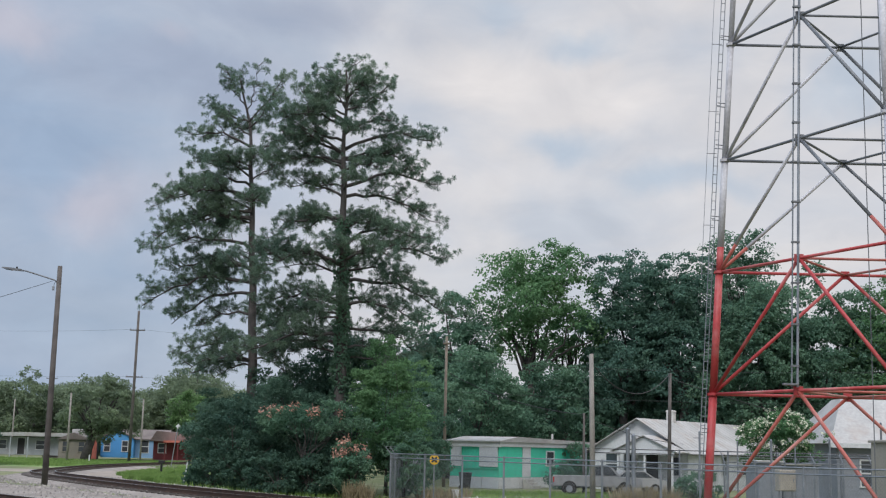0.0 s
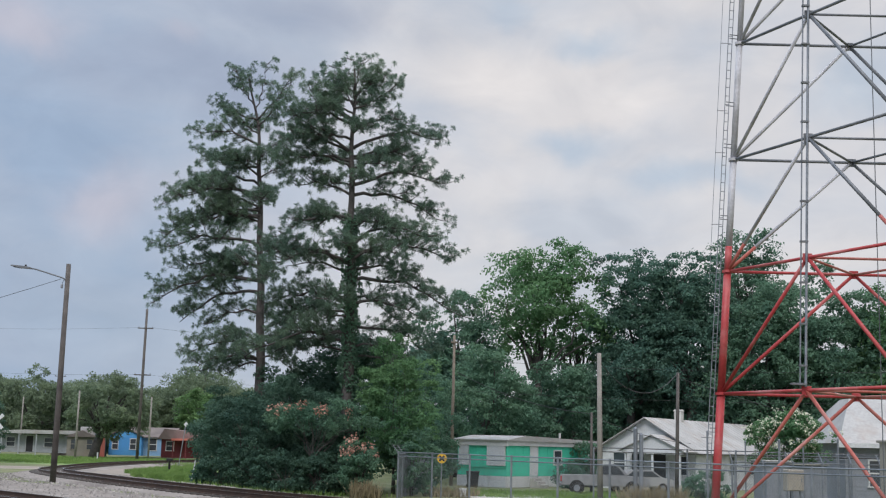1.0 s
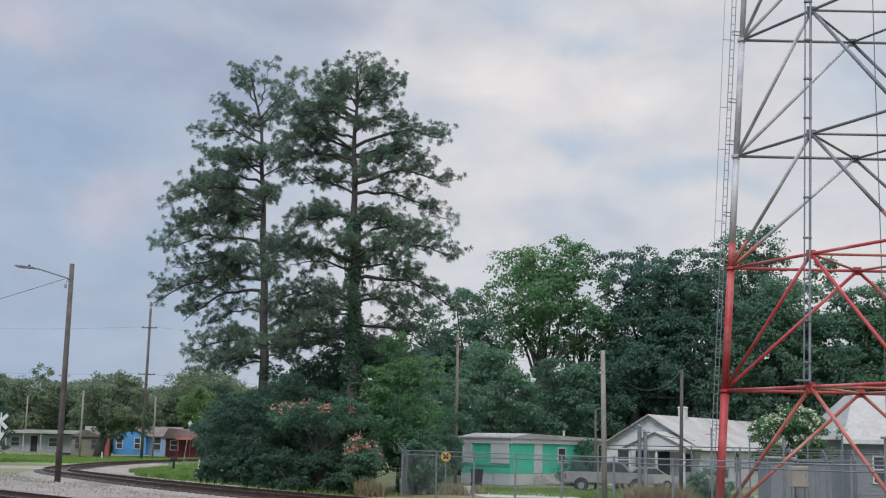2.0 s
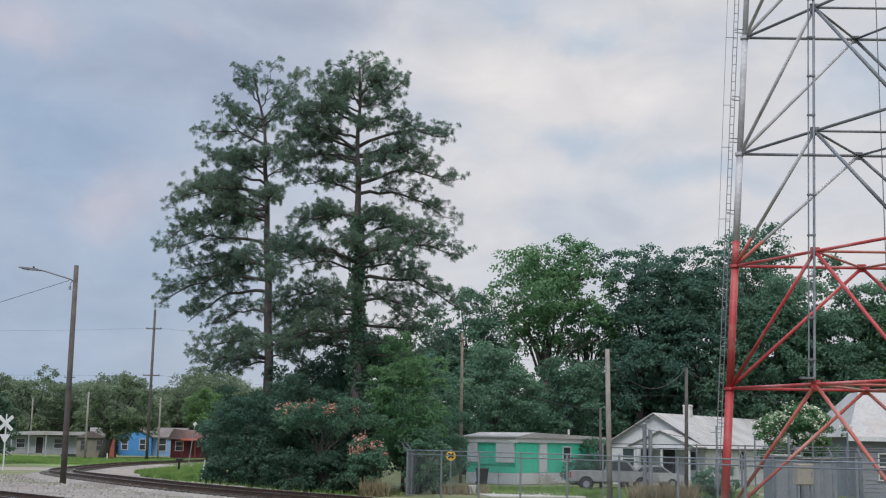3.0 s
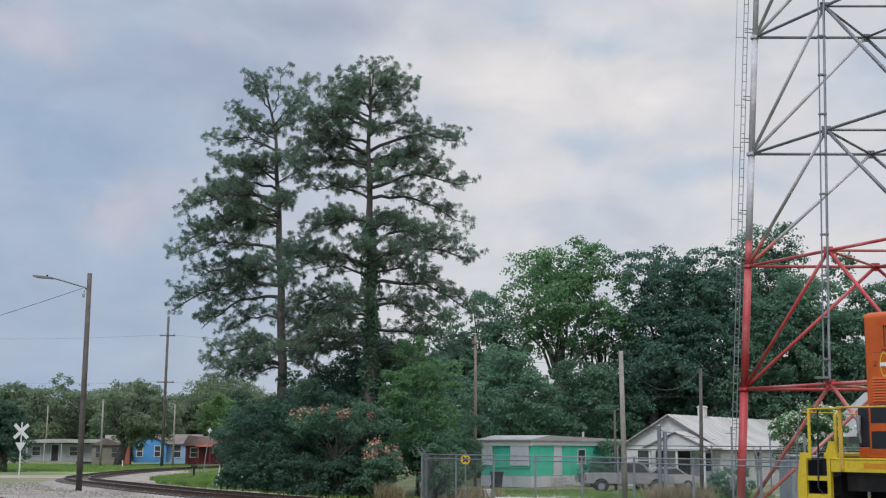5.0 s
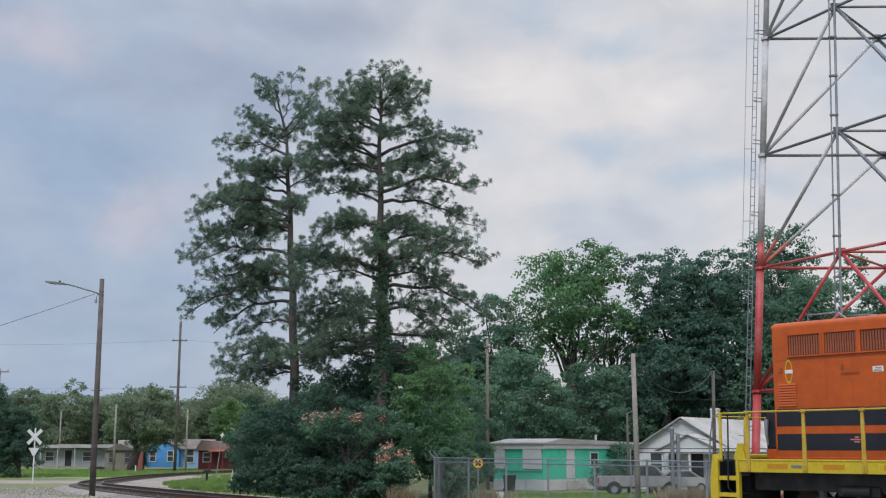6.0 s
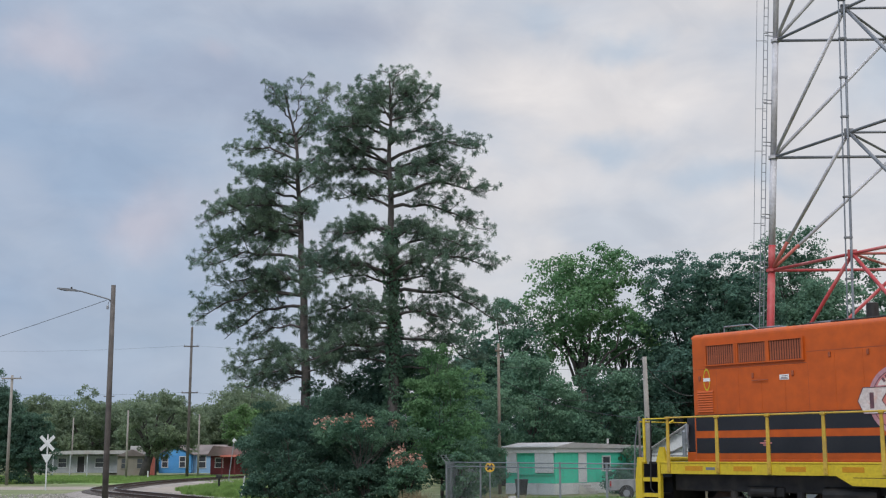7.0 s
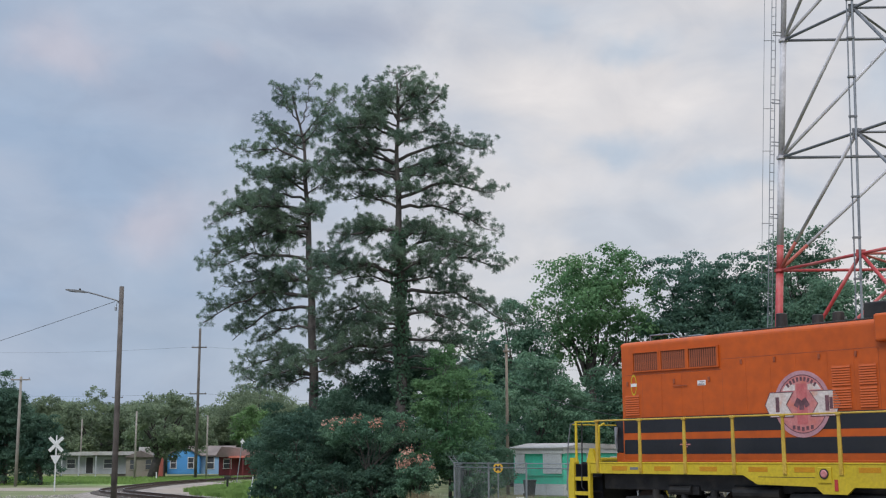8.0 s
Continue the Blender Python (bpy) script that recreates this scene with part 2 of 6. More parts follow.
M = {
    "pine": foliage("pine_needles", (0.122, 0.200, 0.160), (0.210, 0.300, 0.208), 0.52, 0.15),
    "oak": foliage("oak_leaves", (0.092, 0.186, 0.134), (0.172, 0.296, 0.194), 0.5, 0.13),
    "dark": foliage("dark_leaves", (0.084, 0.172, 0.142), (0.148, 0.262, 0.192), 0.5, 0.13),
    # far trees: distance haze is mixed into this paler, greyer leaf colour
    "hazy_far_oak": foliage("hazy_far_oak_leaves", (0.165, 0.222, 0.155), (0.262, 0.335, 0.208), 0.52, 0.13),
    "pecan": foliage("pecan_leaves", (0.104, 0.232, 0.116), (0.188, 0.330, 0.156), 0.5, 0.13),
    "fresh": foliage("fresh_leaves", (0.115, 0.225, 0.090), (0.18, 0.30, 0.12), 0.40, 0.2),
    "shrub": foliage("shrub_leaves", (0.100, 0.206, 0.142), (0.185, 0.312, 0.200), 0.5, 0.13),
    # dark cedar green, also given to thicket shrubs to paint in their shadow
    "cedar": foliage("cedar_and_shaded_thicket_leaves", (0.068, 0.138, 0.108), (0.120, 0.208, 0.144), 0.46, 0.15),
    "blossom": foliage("pink_blossom", (0.50, 0.26, 0.20), (0.64, 0.40, 0.32), 0.3, 0.25),
    "white_bloom": foliage("white_bloom", (0.70, 0.72, 0.56), (0.84, 0.84, 0.72), 0.3),
    "grass": foliage("grass_blades", (0.16, 0.27, 0.075), (0.23, 0.34, 0.11), 0.35, 0.15),
    "straw": foliage("dry_grass_blades", (0.27, 0.225, 0.14), (0.38, 0.33, 0.225), 0.25, 0.2),
    "bark": surface("pine_bark", (0.060, 0.056, 0.056), (0.115, 0.103, 0.098), 0.9, scale=3, fine=14, bump=0.8, dist=0.05),
    "soil": surface("grassy_soil", (0.10, 0.13, 0.05), (0.17, 0.19, 0.075), 0.95, scale=0.12, fine=3.0, bump=0.5, dirt=(0.30, 0.25, 0.18), dirt_amount=0.6),
    "lawn": surface("mown_grass", (0.12, 0.20, 0.055), (0.18, 0.27, 0.08), 0.95, scale=0.25, fine=8.0, bump=0.6, dirt=(0.22, 0.22, 0.10), dirt_amount=0.5),
    "gravel": surface("limestone_gravel", (0.225, 0.198, 0.18), (0.335, 0.30, 0.272), 0.95, scale=0.35, fine=11.0, bump=1.0, dist=0.06, dirt=(0.13, 0.112, 0.10), dirt_amount=0.8),
    "dirt": surface("pale_dirt_road", (0.25, 0.212, 0.18), (0.355, 0.305, 0.262), 0.95, scale=0.3, fine=7.0, bump=0.5, dirt=(0.16, 0.14, 0.115), dirt_amount=0.6),
    "stone": surface("ballast_stone", (0.20, 0.185, 0.175), (0.38, 0.355, 0.335), 0.95, scale=5, fine=40, bump=0.3, vary=0.4, per="island"),
    "concrete": surface("concrete", (0.42, 0.41, 0.39), (0.58, 0.56, 0.53), 0.9, scale=1.2, fine=25, bump=0.3, dirt=(0.2, 0.18, 0.16)),
    "tie": surface("creosoted_tie", (0.040, 0.034, 0.030), (0.085, 0.07, 0.06), 0.9, scale=4, fine=30, bump=0.6, vary=0.3),
    "rail": surface("rusty_rail", (0.055, 0.035, 0.028), (0.11, 0.065, 0.045), 0.6, 0.5, scale=3, fine=40, bump=0.3),
    "rail_top": surface("polished_rail_head", (0.42, 0.41, 0.40), (0.55, 0.54, 0.52), 0.3, 1.0, scale=5, fine=60, bump=0.05),
    "orange": surface("orange_paint", (0.465, 0.078, 0.003), (0.525, 0.094, 0.005), 0.52, scale=0.5, fine=4.0, bump=0.02, dirt=(0.36, 0.066, 0.010), dirt_amount=0.25),
    "black": surface("black_paint", (0.006, 0.008, 0.013), (0.012, 0.014, 0.021), 0.55, scale=1.0, fine=12, bump=0.05, dirt=(0.028, 0.027, 0.028), dirt_amount=0.4),
    "yellow": surface("yellow_paint", (0.52, 0.385, 0.012), (0.59, 0.445, 0.022), 0.55, scale=1.5, fine=14, bump=0.06, dirt=(0.38, 0.27, 0.04), dirt_amount=0.4),
    "rail_yellow": surface("worn_golden_yellow_paint", (0.46, 0.30, 0.03), (0.58, 0.40, 0.06), 0.55, scale=2.5, fine=22, bump=0.06, dirt=(0.30, 0.20, 0.07), dirt_amount=0.6),
    "amber": surface("amber_reflector", (0.48, 0.215, 0.004), (0.54, 0.255, 0.008), 0.35, scale=4, fine=60, bump=0.1),
    "grime": surface("greasy_black_steel", (0.012, 0.013, 0.015), (0.035, 0.034, 0.034), 0.6, 0.3, scale=2.5, fine=18, bump=0.3, dirt=(0.09, 0.075, 0.06), dirt_amount=0.5),
    "grille": surface("rusty_grille_slat", (0.25, 0.060, 0.022), (0.32, 0.080, 0.03), 0.6, scale=3, fine=30, bump=0.1),
    "cavity": surface("shaded_grille_hollow", (0.085, 0.026, 0.014), (0.11, 0.036, 0.02), 0.9, scale=3, fine=20, bump=0),
    "decal_pink": surface("faded_red_decal", (0.48, 0.16, 0.16), (0.58, 0.24, 0.24), 0.5, scale=5, fine=24, bump=0, dirt=(0.55, 0.14, 0.06), dirt_amount=0.6),
    "decal_rim": surface("faded_mauve_decal", (0.40, 0.20, 0.24), (0.50, 0.28, 0.32), 0.5, scale=4, fine=24, bump=0, dirt=(0.52, 0.16, 0.10), dirt_amount=0.4),
    "decal_band": surface("red_decal_band", (0.46, 0.10, 0.11), (0.54, 0.16, 0.16), 0.5, scale=5, fine=24, bump=0),
    "decal_white": surface("faded_white_decal", (0.55, 0.48, 0.46), (0.68, 0.62, 0.60), 0.5, scale=6, fine=24, bump=0, dirt=(0.56, 0.20, 0.10), dirt_amount=0.7),
    "decal_dark": surface("dark_decal_letter", (0.10, 0.045, 0.06), (0.17, 0.075, 0.09), 0.5, scale=5, fine=20, bump=0),
    "decal_sign": surface("white_sticker", (0.7, 0.7, 0.7), (0.8, 0.8, 0.8), 0.5, scale=5, fine=40, bump=0),
    "tower_red": surface("faded_red_tower_paint", (0.40, 0.036, 0.042), (0.50, 0.070, 0.072), 0.55, scale=0.8, fine=9, bump=0.08, dirt=(0.50, 0.24, 0.23), dirt_amount=0.7),
    "tower_orange": surface("sunfaded_orange_tower_paint", (0.40, 0.085, 0.065), (0.48, 0.15, 0.12), 0.55, scale=0.9, fine=9, bump=0.08, dirt=(0.46, 0.29, 0.26), dirt_amount=0.6),
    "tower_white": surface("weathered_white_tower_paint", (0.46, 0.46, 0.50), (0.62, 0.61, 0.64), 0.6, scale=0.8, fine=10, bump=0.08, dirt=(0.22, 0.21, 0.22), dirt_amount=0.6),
    # bare steel fittings, and the tower's white horizontals coloured as in shade
    "tower_grey": surface("grey_steel_and_shaded_white", (0.13, 0.14, 0.155), (0.22, 0.23, 0.25), 0.55, 0.3, scale=1.0, fine=12, bump=0.08),
    "galv": surface("galvanised_steel", (0.19, 0.21, 0.24), (0.31, 0.33, 0.365), 0.5, 0.5, scale=2.0, fine=25, bump=0.08, vary=0.12),
    "wood_pole": surface("weathered_pole_wood", (0.075, 0.067, 0.064), (0.145, 0.130, 0.122), 0.9, scale=1.5, fine=20, bump=0.5),
    "grey_pole": surface("silvered_pole_wood", (0.22, 0.205, 0.19), (0.33, 0.31, 0.285), 0.9, scale=1.5, fine=20, bump=0.5),
    "tan_pole": surface("tan_pole_wood", (0.20, 0.165, 0.130), (0.29, 0.245, 0.20), 0.9, scale=1.5, fine=20, bump=0.5),
    "wire": surface("black_cable", (0.02, 0.02, 0.022), (0.03, 0.03, 0.033), 0.6, scale=3, fine=10, bump=0),
    "white_paint": surface("white_siding_paint", (0.60, 0.62, 0.65), (0.70, 0.715, 0.735), 0.7, scale=0.6, fine=14, bump=0.08, dirt=(0.28, 0.29, 0.30), dirt_amount=0.5),
    "trim_white": surface("fresh_white_trim", (0.60, 0.61, 0.62), (0.70, 0.71, 0.72), 0.65, scale=0.6, fine=14, bump=0.05, dirt=(0.45, 0.44, 0.42), dirt_amount=0.4),
    # pale grey siding, toned down for the shade of the deep porch
    "grey_wall": surface("pale_grey_siding_in_porch_shade", (0.34, 0.37, 0.40), (0.45, 0.475, 0.50), 0.75, scale=0.6, fine=12, bump=0.1, dirt=(0.25, 0.24, 0.22), dirt_amount=0.5),
    # pale walls with their bluish shade put into the base colour
    "shaded_pale_wall": surface("pale_siding_in_shade", (0.21, 0.23, 0.265), (0.29, 0.31, 0.345), 0.75, scale=0.6, fine=12, bump=0.1, dirt=(0.17, 0.17, 0.175), dirt_amount=0.5),
    "tan_wall": surface("tan_wall", (0.20, 0.185, 0.155), (0.28, 0.26, 0.22), 0.8, scale=0.6, fine=12, bump=0.1, dirt=(0.2, 0.16, 0.12), dirt_amount=0.5),
    "beige": surface("beige_enclosure", (0.36, 0.325, 0.28), (0.45, 0.41, 0.355), 0.6, scale=0.8, fine=12, bump=0.06, dirt=(0.26, 0.23, 0.20), dirt_amount=0.4),
    "teal": surface("teal_siding", (0.065, 0.60, 0.41), (0.085, 0.68, 0.47), 0.6, scale=0.5, fine=10, bump=0.05, dirt=(0.05, 0.36, 0.25), dirt_amount=0.5),
    "blue": surface("blue_siding", (0.085, 0.34, 0.74), (0.125, 0.42, 0.80), 0.65, scale=0.4, fine=10, bump=0.05, dirt=(0.07, 0.24, 0.50), dirt_amount=0.4),
    # lighter copy of the blue siding: daylight on the wing is in its colour
    "lit_blue": surface("lit_blue_siding", (0.26, 0.46, 0.74), (0.33, 0.54, 0.80), 0.65, scale=0.4, fine=10, bump=0.05, dirt=(0.16, 0.33, 0.56), dirt_amount=0.4),
    "red_wall": surface("maroon_wall", (0.13, 0.022, 0.03), (0.20, 0.036, 0.042), 0.7, scale=0.6, fine=12, bump=0.1),
    "coral": surface("coral_paint", (0.52, 0.14, 0.11), (0.62, 0.19, 0.15), 0.7, scale=0.6, fine=12, bump=0.1),
    "tin": surface("weathered_tin_roof", (0.37, 0.365, 0.36), (0.49, 0.485, 0.48), 0.6, 0.1, scale=0.5, fine=6, bump=0.08, dirt=(0.30, 0.24, 0.20), dirt_amount=0.7),
    "rust_roof": surface("rusted_roof_metal", (0.20, 0.145, 0.14), (0.30, 0.23, 0.225), 0.8, 0.1, scale=0.8, fine=8, bump=0.1),
    "brown_roof": surface("brown_shingle_and_porch_shade", (0.13, 0.11, 0.105), (0.20, 0.17, 0.16), 0.9, scale=0.7, fine=10, bump=0.3),
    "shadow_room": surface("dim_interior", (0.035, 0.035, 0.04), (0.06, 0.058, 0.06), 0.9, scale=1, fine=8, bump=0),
    "silver": surface("silver_car_paint", (0.27, 0.275, 0.29), (0.32, 0.325, 0.34), 0.36, 0.2, scale=0.8, fine=3, bump=0.0),
    "white_car": surface("white_car_paint", (0.32, 0.325, 0.335), (0.40, 0.40, 0.41), 0.3, scale=0.8, fine=14, bump=0.0),
    "tyre": surface("tyre_rubber", (0.018, 0.018, 0.019), (0.032, 0.031, 0.031), 0.85, scale=4, fine=30, bump=0.2),
    "bin": surface("black_bin_plastic", (0.02, 0.022, 0.024), (0.034, 0.036, 0.04), 0.5, scale=2, fine=20, bump=0.1),
    "sign_yellow": surface("sign_yellow", (0.72, 0.42, 0.02), (0.78, 0.47, 0.03), 0.45, scale=3, fine=30, bump=0.02),
    "red_lens": surface("red_lens", (0.42, 0.03, 0.03), (0.5, 0.05, 0.05), 0.2, scale=4, fine=20, bump=0),
    "brick": surface("pale_chimney_render", (0.55, 0.53, 0.51), (0.68, 0.66, 0.64), 0.85, scale=1.5, fine=14, bump=0.2),
}
glass = surface("window_glass", (0.05, 0.055, 0.065), (0.075, 0.085, 0.10), 0.08, scale=1.0, fine=3, bump=0)
M["glass"] = glass


# ---- builders ----
def thing(name, place=(0, 0, 0), rz=0.0, label="", category="", group="", kind=""):
    ob = new(name)
    ob.empty_display_size = 0.2
    ob.matrix_world = pose(*place, 0, 0, rz)
    return tagged(ob, label, category, group, kind)


def part(name, bm, material, parent=None, label="", smooth=False):
    me = bpy.data.meshes.new(name)
    bm.to_mesh(me)
    bm.free()
    me.materials.append(M[material] if isinstance(material, str) else material)
    if smooth:
        me.polygons.foreach_set("use_smooth", [True] * len(me.polygons))
    ob = new(name, me)
    ob.parent = parent
    return tagged(ob, label)


def shared(name, ob, m, parent):
    """Another piece on the mesh of ob."""
    o = new(name, ob.data)
    o.parent = parent
    o.matrix_basis = m
    return o


def box(bm, x0, x1, y0, y1, z0, z1, bevel=0.0, m=None):
    size = (abs(x1 - x0), abs(y1 - y0), abs(z1 - z0))
    mat = Matrix.Translation(((x0 + x1) / 2, (y0 + y1) / 2, (z0 + z1) / 2)) @ Matrix.Diagonal((*size, 1))
    vs = bmesh.ops.create_cube(bm, size=1, matrix=mat)["verts"]
    if bevel:
        es = list({e for v in vs for e in v.link_edges})
        r = bmesh.ops.bevel(bm, geom=es, offset=min(bevel, min(size) * 0.45), segments=2, affect="EDGES", profile=0.5)
        vs = list({v for v in vs if v.is_valid} | set(r["verts"]))
    if m is not None:
        bmesh.ops.transform(bm, matrix=m, verts=vs)
    return bm


def B(*a, **k):
    return box(bmesh.new(), *a, **k)


def tube(bm, pts, radii, sides=8, caps=True):
    """A tapered tube along points."""
    pts = [Vector(p) for p in pts]
    if not hasattr(radii, "__len__"):
        radii = [radii] * len(pts)
    rings = []
    for i, p in enumerate(pts):
        d = (pts[min(i + 1, len(pts) - 1)] - pts[max(i - 1, 0)]).normalized()
        up = Vector((0, 0, 1)) if abs(d.z) < 0.9 else Vector((1, 0, 0))
        a = d.cross(up).normalized()
        b = d.cross(a)
        rings.append([bm.verts.new(p + (a * math.cos(2 * math.pi * k / sides) + b * math.sin(2 * math.pi * k / sides)) * radii[i]) for k in range(sides)])
    for r, s in zip(rings, rings[1:]):
        for k in range(sides):
            bm.faces.new((r[k], r[(k + 1) % sides], s[(k + 1) % sides], s[k]))
    if caps:
        bm.faces.new(rings[0][::-1])
        bm.faces.new(rings[-1])
    return bm


def T(pts, radii, sides=8):
    return tube(bmesh.new(), pts, radii, sides)


def prism(bm, outline, y0, y1):
    """An outline in x and z, given depth along y."""
    a = [bm.verts.new((x, y0, z)) for x, z in outline]
    b = [bm.verts.new((x, y1, z)) for x, z in outline]
    n = len(a)
    bm.faces.new(a)
    bm.faces.new(b[::-1])
    for i in range(n):
        bm.faces.new((a[i], b[i], b[(i + 1) % n], a[(i + 1) % n]))
    bmesh.ops.recalc_face_normals(bm, faces=bm.faces[:])
    return bm


def quads_mesh(name, verts, per, material, parent=None, label=""):
    """A mesh of many loose faces of `per` corners, from an array of corners."""
    n = len(verts) // per
    me = bpy.data.meshes.new(name)
    me.vertices.add(n * per)
    me.vertices.foreach_set("co", np.asarray(verts, dtype=np.float32).ravel())
    me.loops.add(n * per)
    me.loops.foreach_set("vertex_index", np.arange(n * per, dtype=np.int32))
    me.polygons.add(n)
    me.polygons.foreach_set("loop_start", np.arange(0, n * per, per, dtype=np.int32))
    me.polygons.foreach_set("loop_total", np.full(n, per, dtype=np.int32))
    me.update(calc_edges=True)
    me.materials.append(M[material])
    ob = new(name, me)
    ob.parent = parent
    return tagged(ob, label)


def unit(v):
    return v / np.maximum(np.linalg.norm(v, axis=-1, keepdims=True), 1e-9)


def leaf_quads(rng, pts, out, size, droop=0.2):
    """Four-cornered leaves at pts, facing roughly outwards and up."""
    n = len(pts)
    nrm = unit(out * 0.6 + rng.normal(size=(n, 3)) * 0.5 + np.array([0, 0, 0.4]))
    tan = unit(np.cross(nrm, rng.normal(size=(n, 3))))
    bit = np.cross(nrm, tan)
    s = size * rng.uniform(0.6, 1.35, (n, 1))
    tip = tan * s
    side = bit * s * 0.42
    sag = np.array([0, 0, -1.0]) * s * droop
    return np.stack([pts - tip * 0.5, pts + side * 1.0 - tip * 0.05, pts + tip * 0.6 + sag, pts - side * 1.0 - tip * 0.05], 1).reshape(-1, 3)


def needle_tufts(rng, pts, axis, length, width, count):
    """Pom-poms of needle sheaves: slim kites, widest past their middle."""
    n = len(pts)
    d = unit(rng.normal(size=(n, count, 3)) + axis[:, None, :] * 0.75)
    side = unit(np.cross(d, rng.normal(size=(n, count, 3)))) * width
    ln = length * rng.uniform(0.7, 1.2, (n, count, 1))
    p = pts[:, None, :]
    end = p + d * ln + np.array([0, 0, -1.0]) * ln * 0.10
    mid_ = p + d * ln * 0.58
    return np.stack([p + d * ln * 0.06, mid_ + side * 0.5, end, mid_ - side * 0.5], 2).reshape(-1, 3)


# ---- ground and tracks ----
PHI = radians(40.296)
ALONG = Vector((-math.sin(PHI), math.cos(PHI), 0))
ACROSS = Vector((math.cos(PHI), math.sin(PHI), 0))
TRACK0 = Vector((5.063, 31.897, 0))
RAIL_Z = 0.86


def step(a, b, v):
    u = np.clip((v - a) / (b - a), 0, 1)
    return u * u * (3 - 2 * u)


def lie(x, y):
    """Height of the ground: a raised railway yard that falls away beyond the tracks."""
    s = (x - TRACK0.x) * ALONG.x + (y - TRACK0.y) * ALONG.y
    q = (x - TRACK0.x) * ACROSS.x + (y - TRACK0.y) * ACROSS.y
    return 0.56 * (1 - step(3.5, 10, q - np.maximum(s - 12, 0) ** 2 / 216)) * (1 - step(26, 75, s)) + 0.0


def zg(x, y):
    return float(lie(np.float64(x), np.float64(y)))


def track_point(s, q=0.0):
    """A place on the bending track, its heading and its height."""
    s0, rad = 12.0, 108.0
    if s <= s0:
        c, a = TRACK0 + ALONG * s, 0.0
    else:
        a = (s - s0) / rad
        c = TRACK0 + ALONG * (s0 + rad * math.sin(a)) + ACROSS * (rad * (1 - math.cos(a)))
    fwd = ALONG * math.cos(a) + ACROSS * math.sin(a)
    rgt = ACROSS * math.cos(a) - ALONG * math.sin(a)
    z = RAIL_Z - 0.50 * float(step(30, 80, np.float64(s)))
    return c + rgt * q, fwd, rgt, z


def yard_point(s, q=0.0):
    """A place on the straight nearer track."""
    return TRACK0 + ALONG * s + ACROSS * (q - 8.6), ALONG, ACROSS, RAIL_Z - 0.06


def sheet(name, xs, ys, zf, material, kind="structure", label="", category="ground"):
    bm_v = [(x, y, zf(x, y)) for y in ys for x in xs]
    w = len(xs)
    fs = [(j * w + i, j * w + i + 1, (j + 1) * w + i + 1, (j + 1) * w + i) for j in range(len(ys) - 1) for i in range(w - 1)]
    me = bpy.data.meshes.new(name)
    me.from_pydata(bm_v, [], fs)
    me.polygons.foreach_set("use_smooth", [True] * len(me.polygons))
    me.materials.append(M[material])
    return tagged(new(name, me), label, category, "", kind)


gx = np.sinh(np.linspace(-5.2, 5.2, 150)) * 26
gy = 60 + np.sinh(np.linspace(-4.2, 5.2, 170)) * 40
sheet("ground", gx, gy, lambda x, y: zg(x, y), "soil", label="flat patchy grass and bare soil ground", category="ground")


def strip(name, along, s_list, half_l, half_r, lift, material, label, category, wobble=0.0, follow=True):
    """A long strip of surface that follows a path, laid on the ground."""
    rng = random.Random(len(name))
    n = 9
    vs, fs = [], []
    for i, s in enumerate(s_list):
        c, f, r, _ = along(s)
        a, b = half_l + rng.uniform(-wobble, wobble), half_r + rng.uniform(-wobble, wobble)
        for k in range(n):
            p = c + r * (a + (b - a) * k / (n - 1))
            edge = 0.0 if 0 < k < n - 1 else -0.05
            vs.append((p.x, p.y, zg(p.x, p.y) + lift + edge))
        if i:
            o = (i - 1) * n
            fs += [(o + k, o + k + 1, o + n + k + 1, o + n + k) for k in range(n - 1)]
    me = bpy.data.meshes.new(name)
    me.from_pydata(vs, [], fs)
    me.polygons.foreach_set("use_smooth", [True] * len(me.polygons))
    me.materials.append(M[material])
    return tagged(new(name, me), label, category, "", "structure")


strip("ground_gravel", lambda s: (TRACK0 + ALONG * s, ALONG, ACROSS, 0), np.arange(-60, 62, 1.6), -60, 5.4, 0.012, "gravel",
      "pale grey limestone gravel of the railway yard", "gravel", 0.5)
strip("ground_lawn", lambda s: (Vector((s, 0, 0)), Vector((1, 0, 0)), Vector((0, 1, 0)), 0), np.arange(-130, -20, 2.0), 112, 158, 0.02, "lawn",
      "bright green mown grass before the far houses", "lawn", 1.2)
strip("road", lambda s: (Vector((s, 0, 0)), Vector((1, 0, 0)), Vector((0, 1, 0)), 0), np.arange(-130, -10, 2.0), 97, 108, 0.016, "dirt",
      "pale dusty road along the green verge", "road", 0.5)
strip("road_track", lambda s: track_point(s), np.arange(46, 130, 1.6), 1.9, 5.2, 0.03, "dirt", "pale dirt road beside the bending track", "road", 0.5)
strip("pavement", lambda s: (Vector((2 + 0.5 * s, 76 - 0.1 * s, 0)), Vector((1, 0, 0)), Vector((0, 1, 0)), 0), np.arange(0, 40, 1.0), -2.0, 2.0, 0.02, "dirt",
      "pale driveway behind the chain-link fence", "driveway", 0.2)
strip("ground_verge", lambda s: track_point(s), np.arange(38, 118, 1.2), 4.8, 15, 0.025, "lawn", "green grass verge beside the bushes", "grass verge", 0.5)


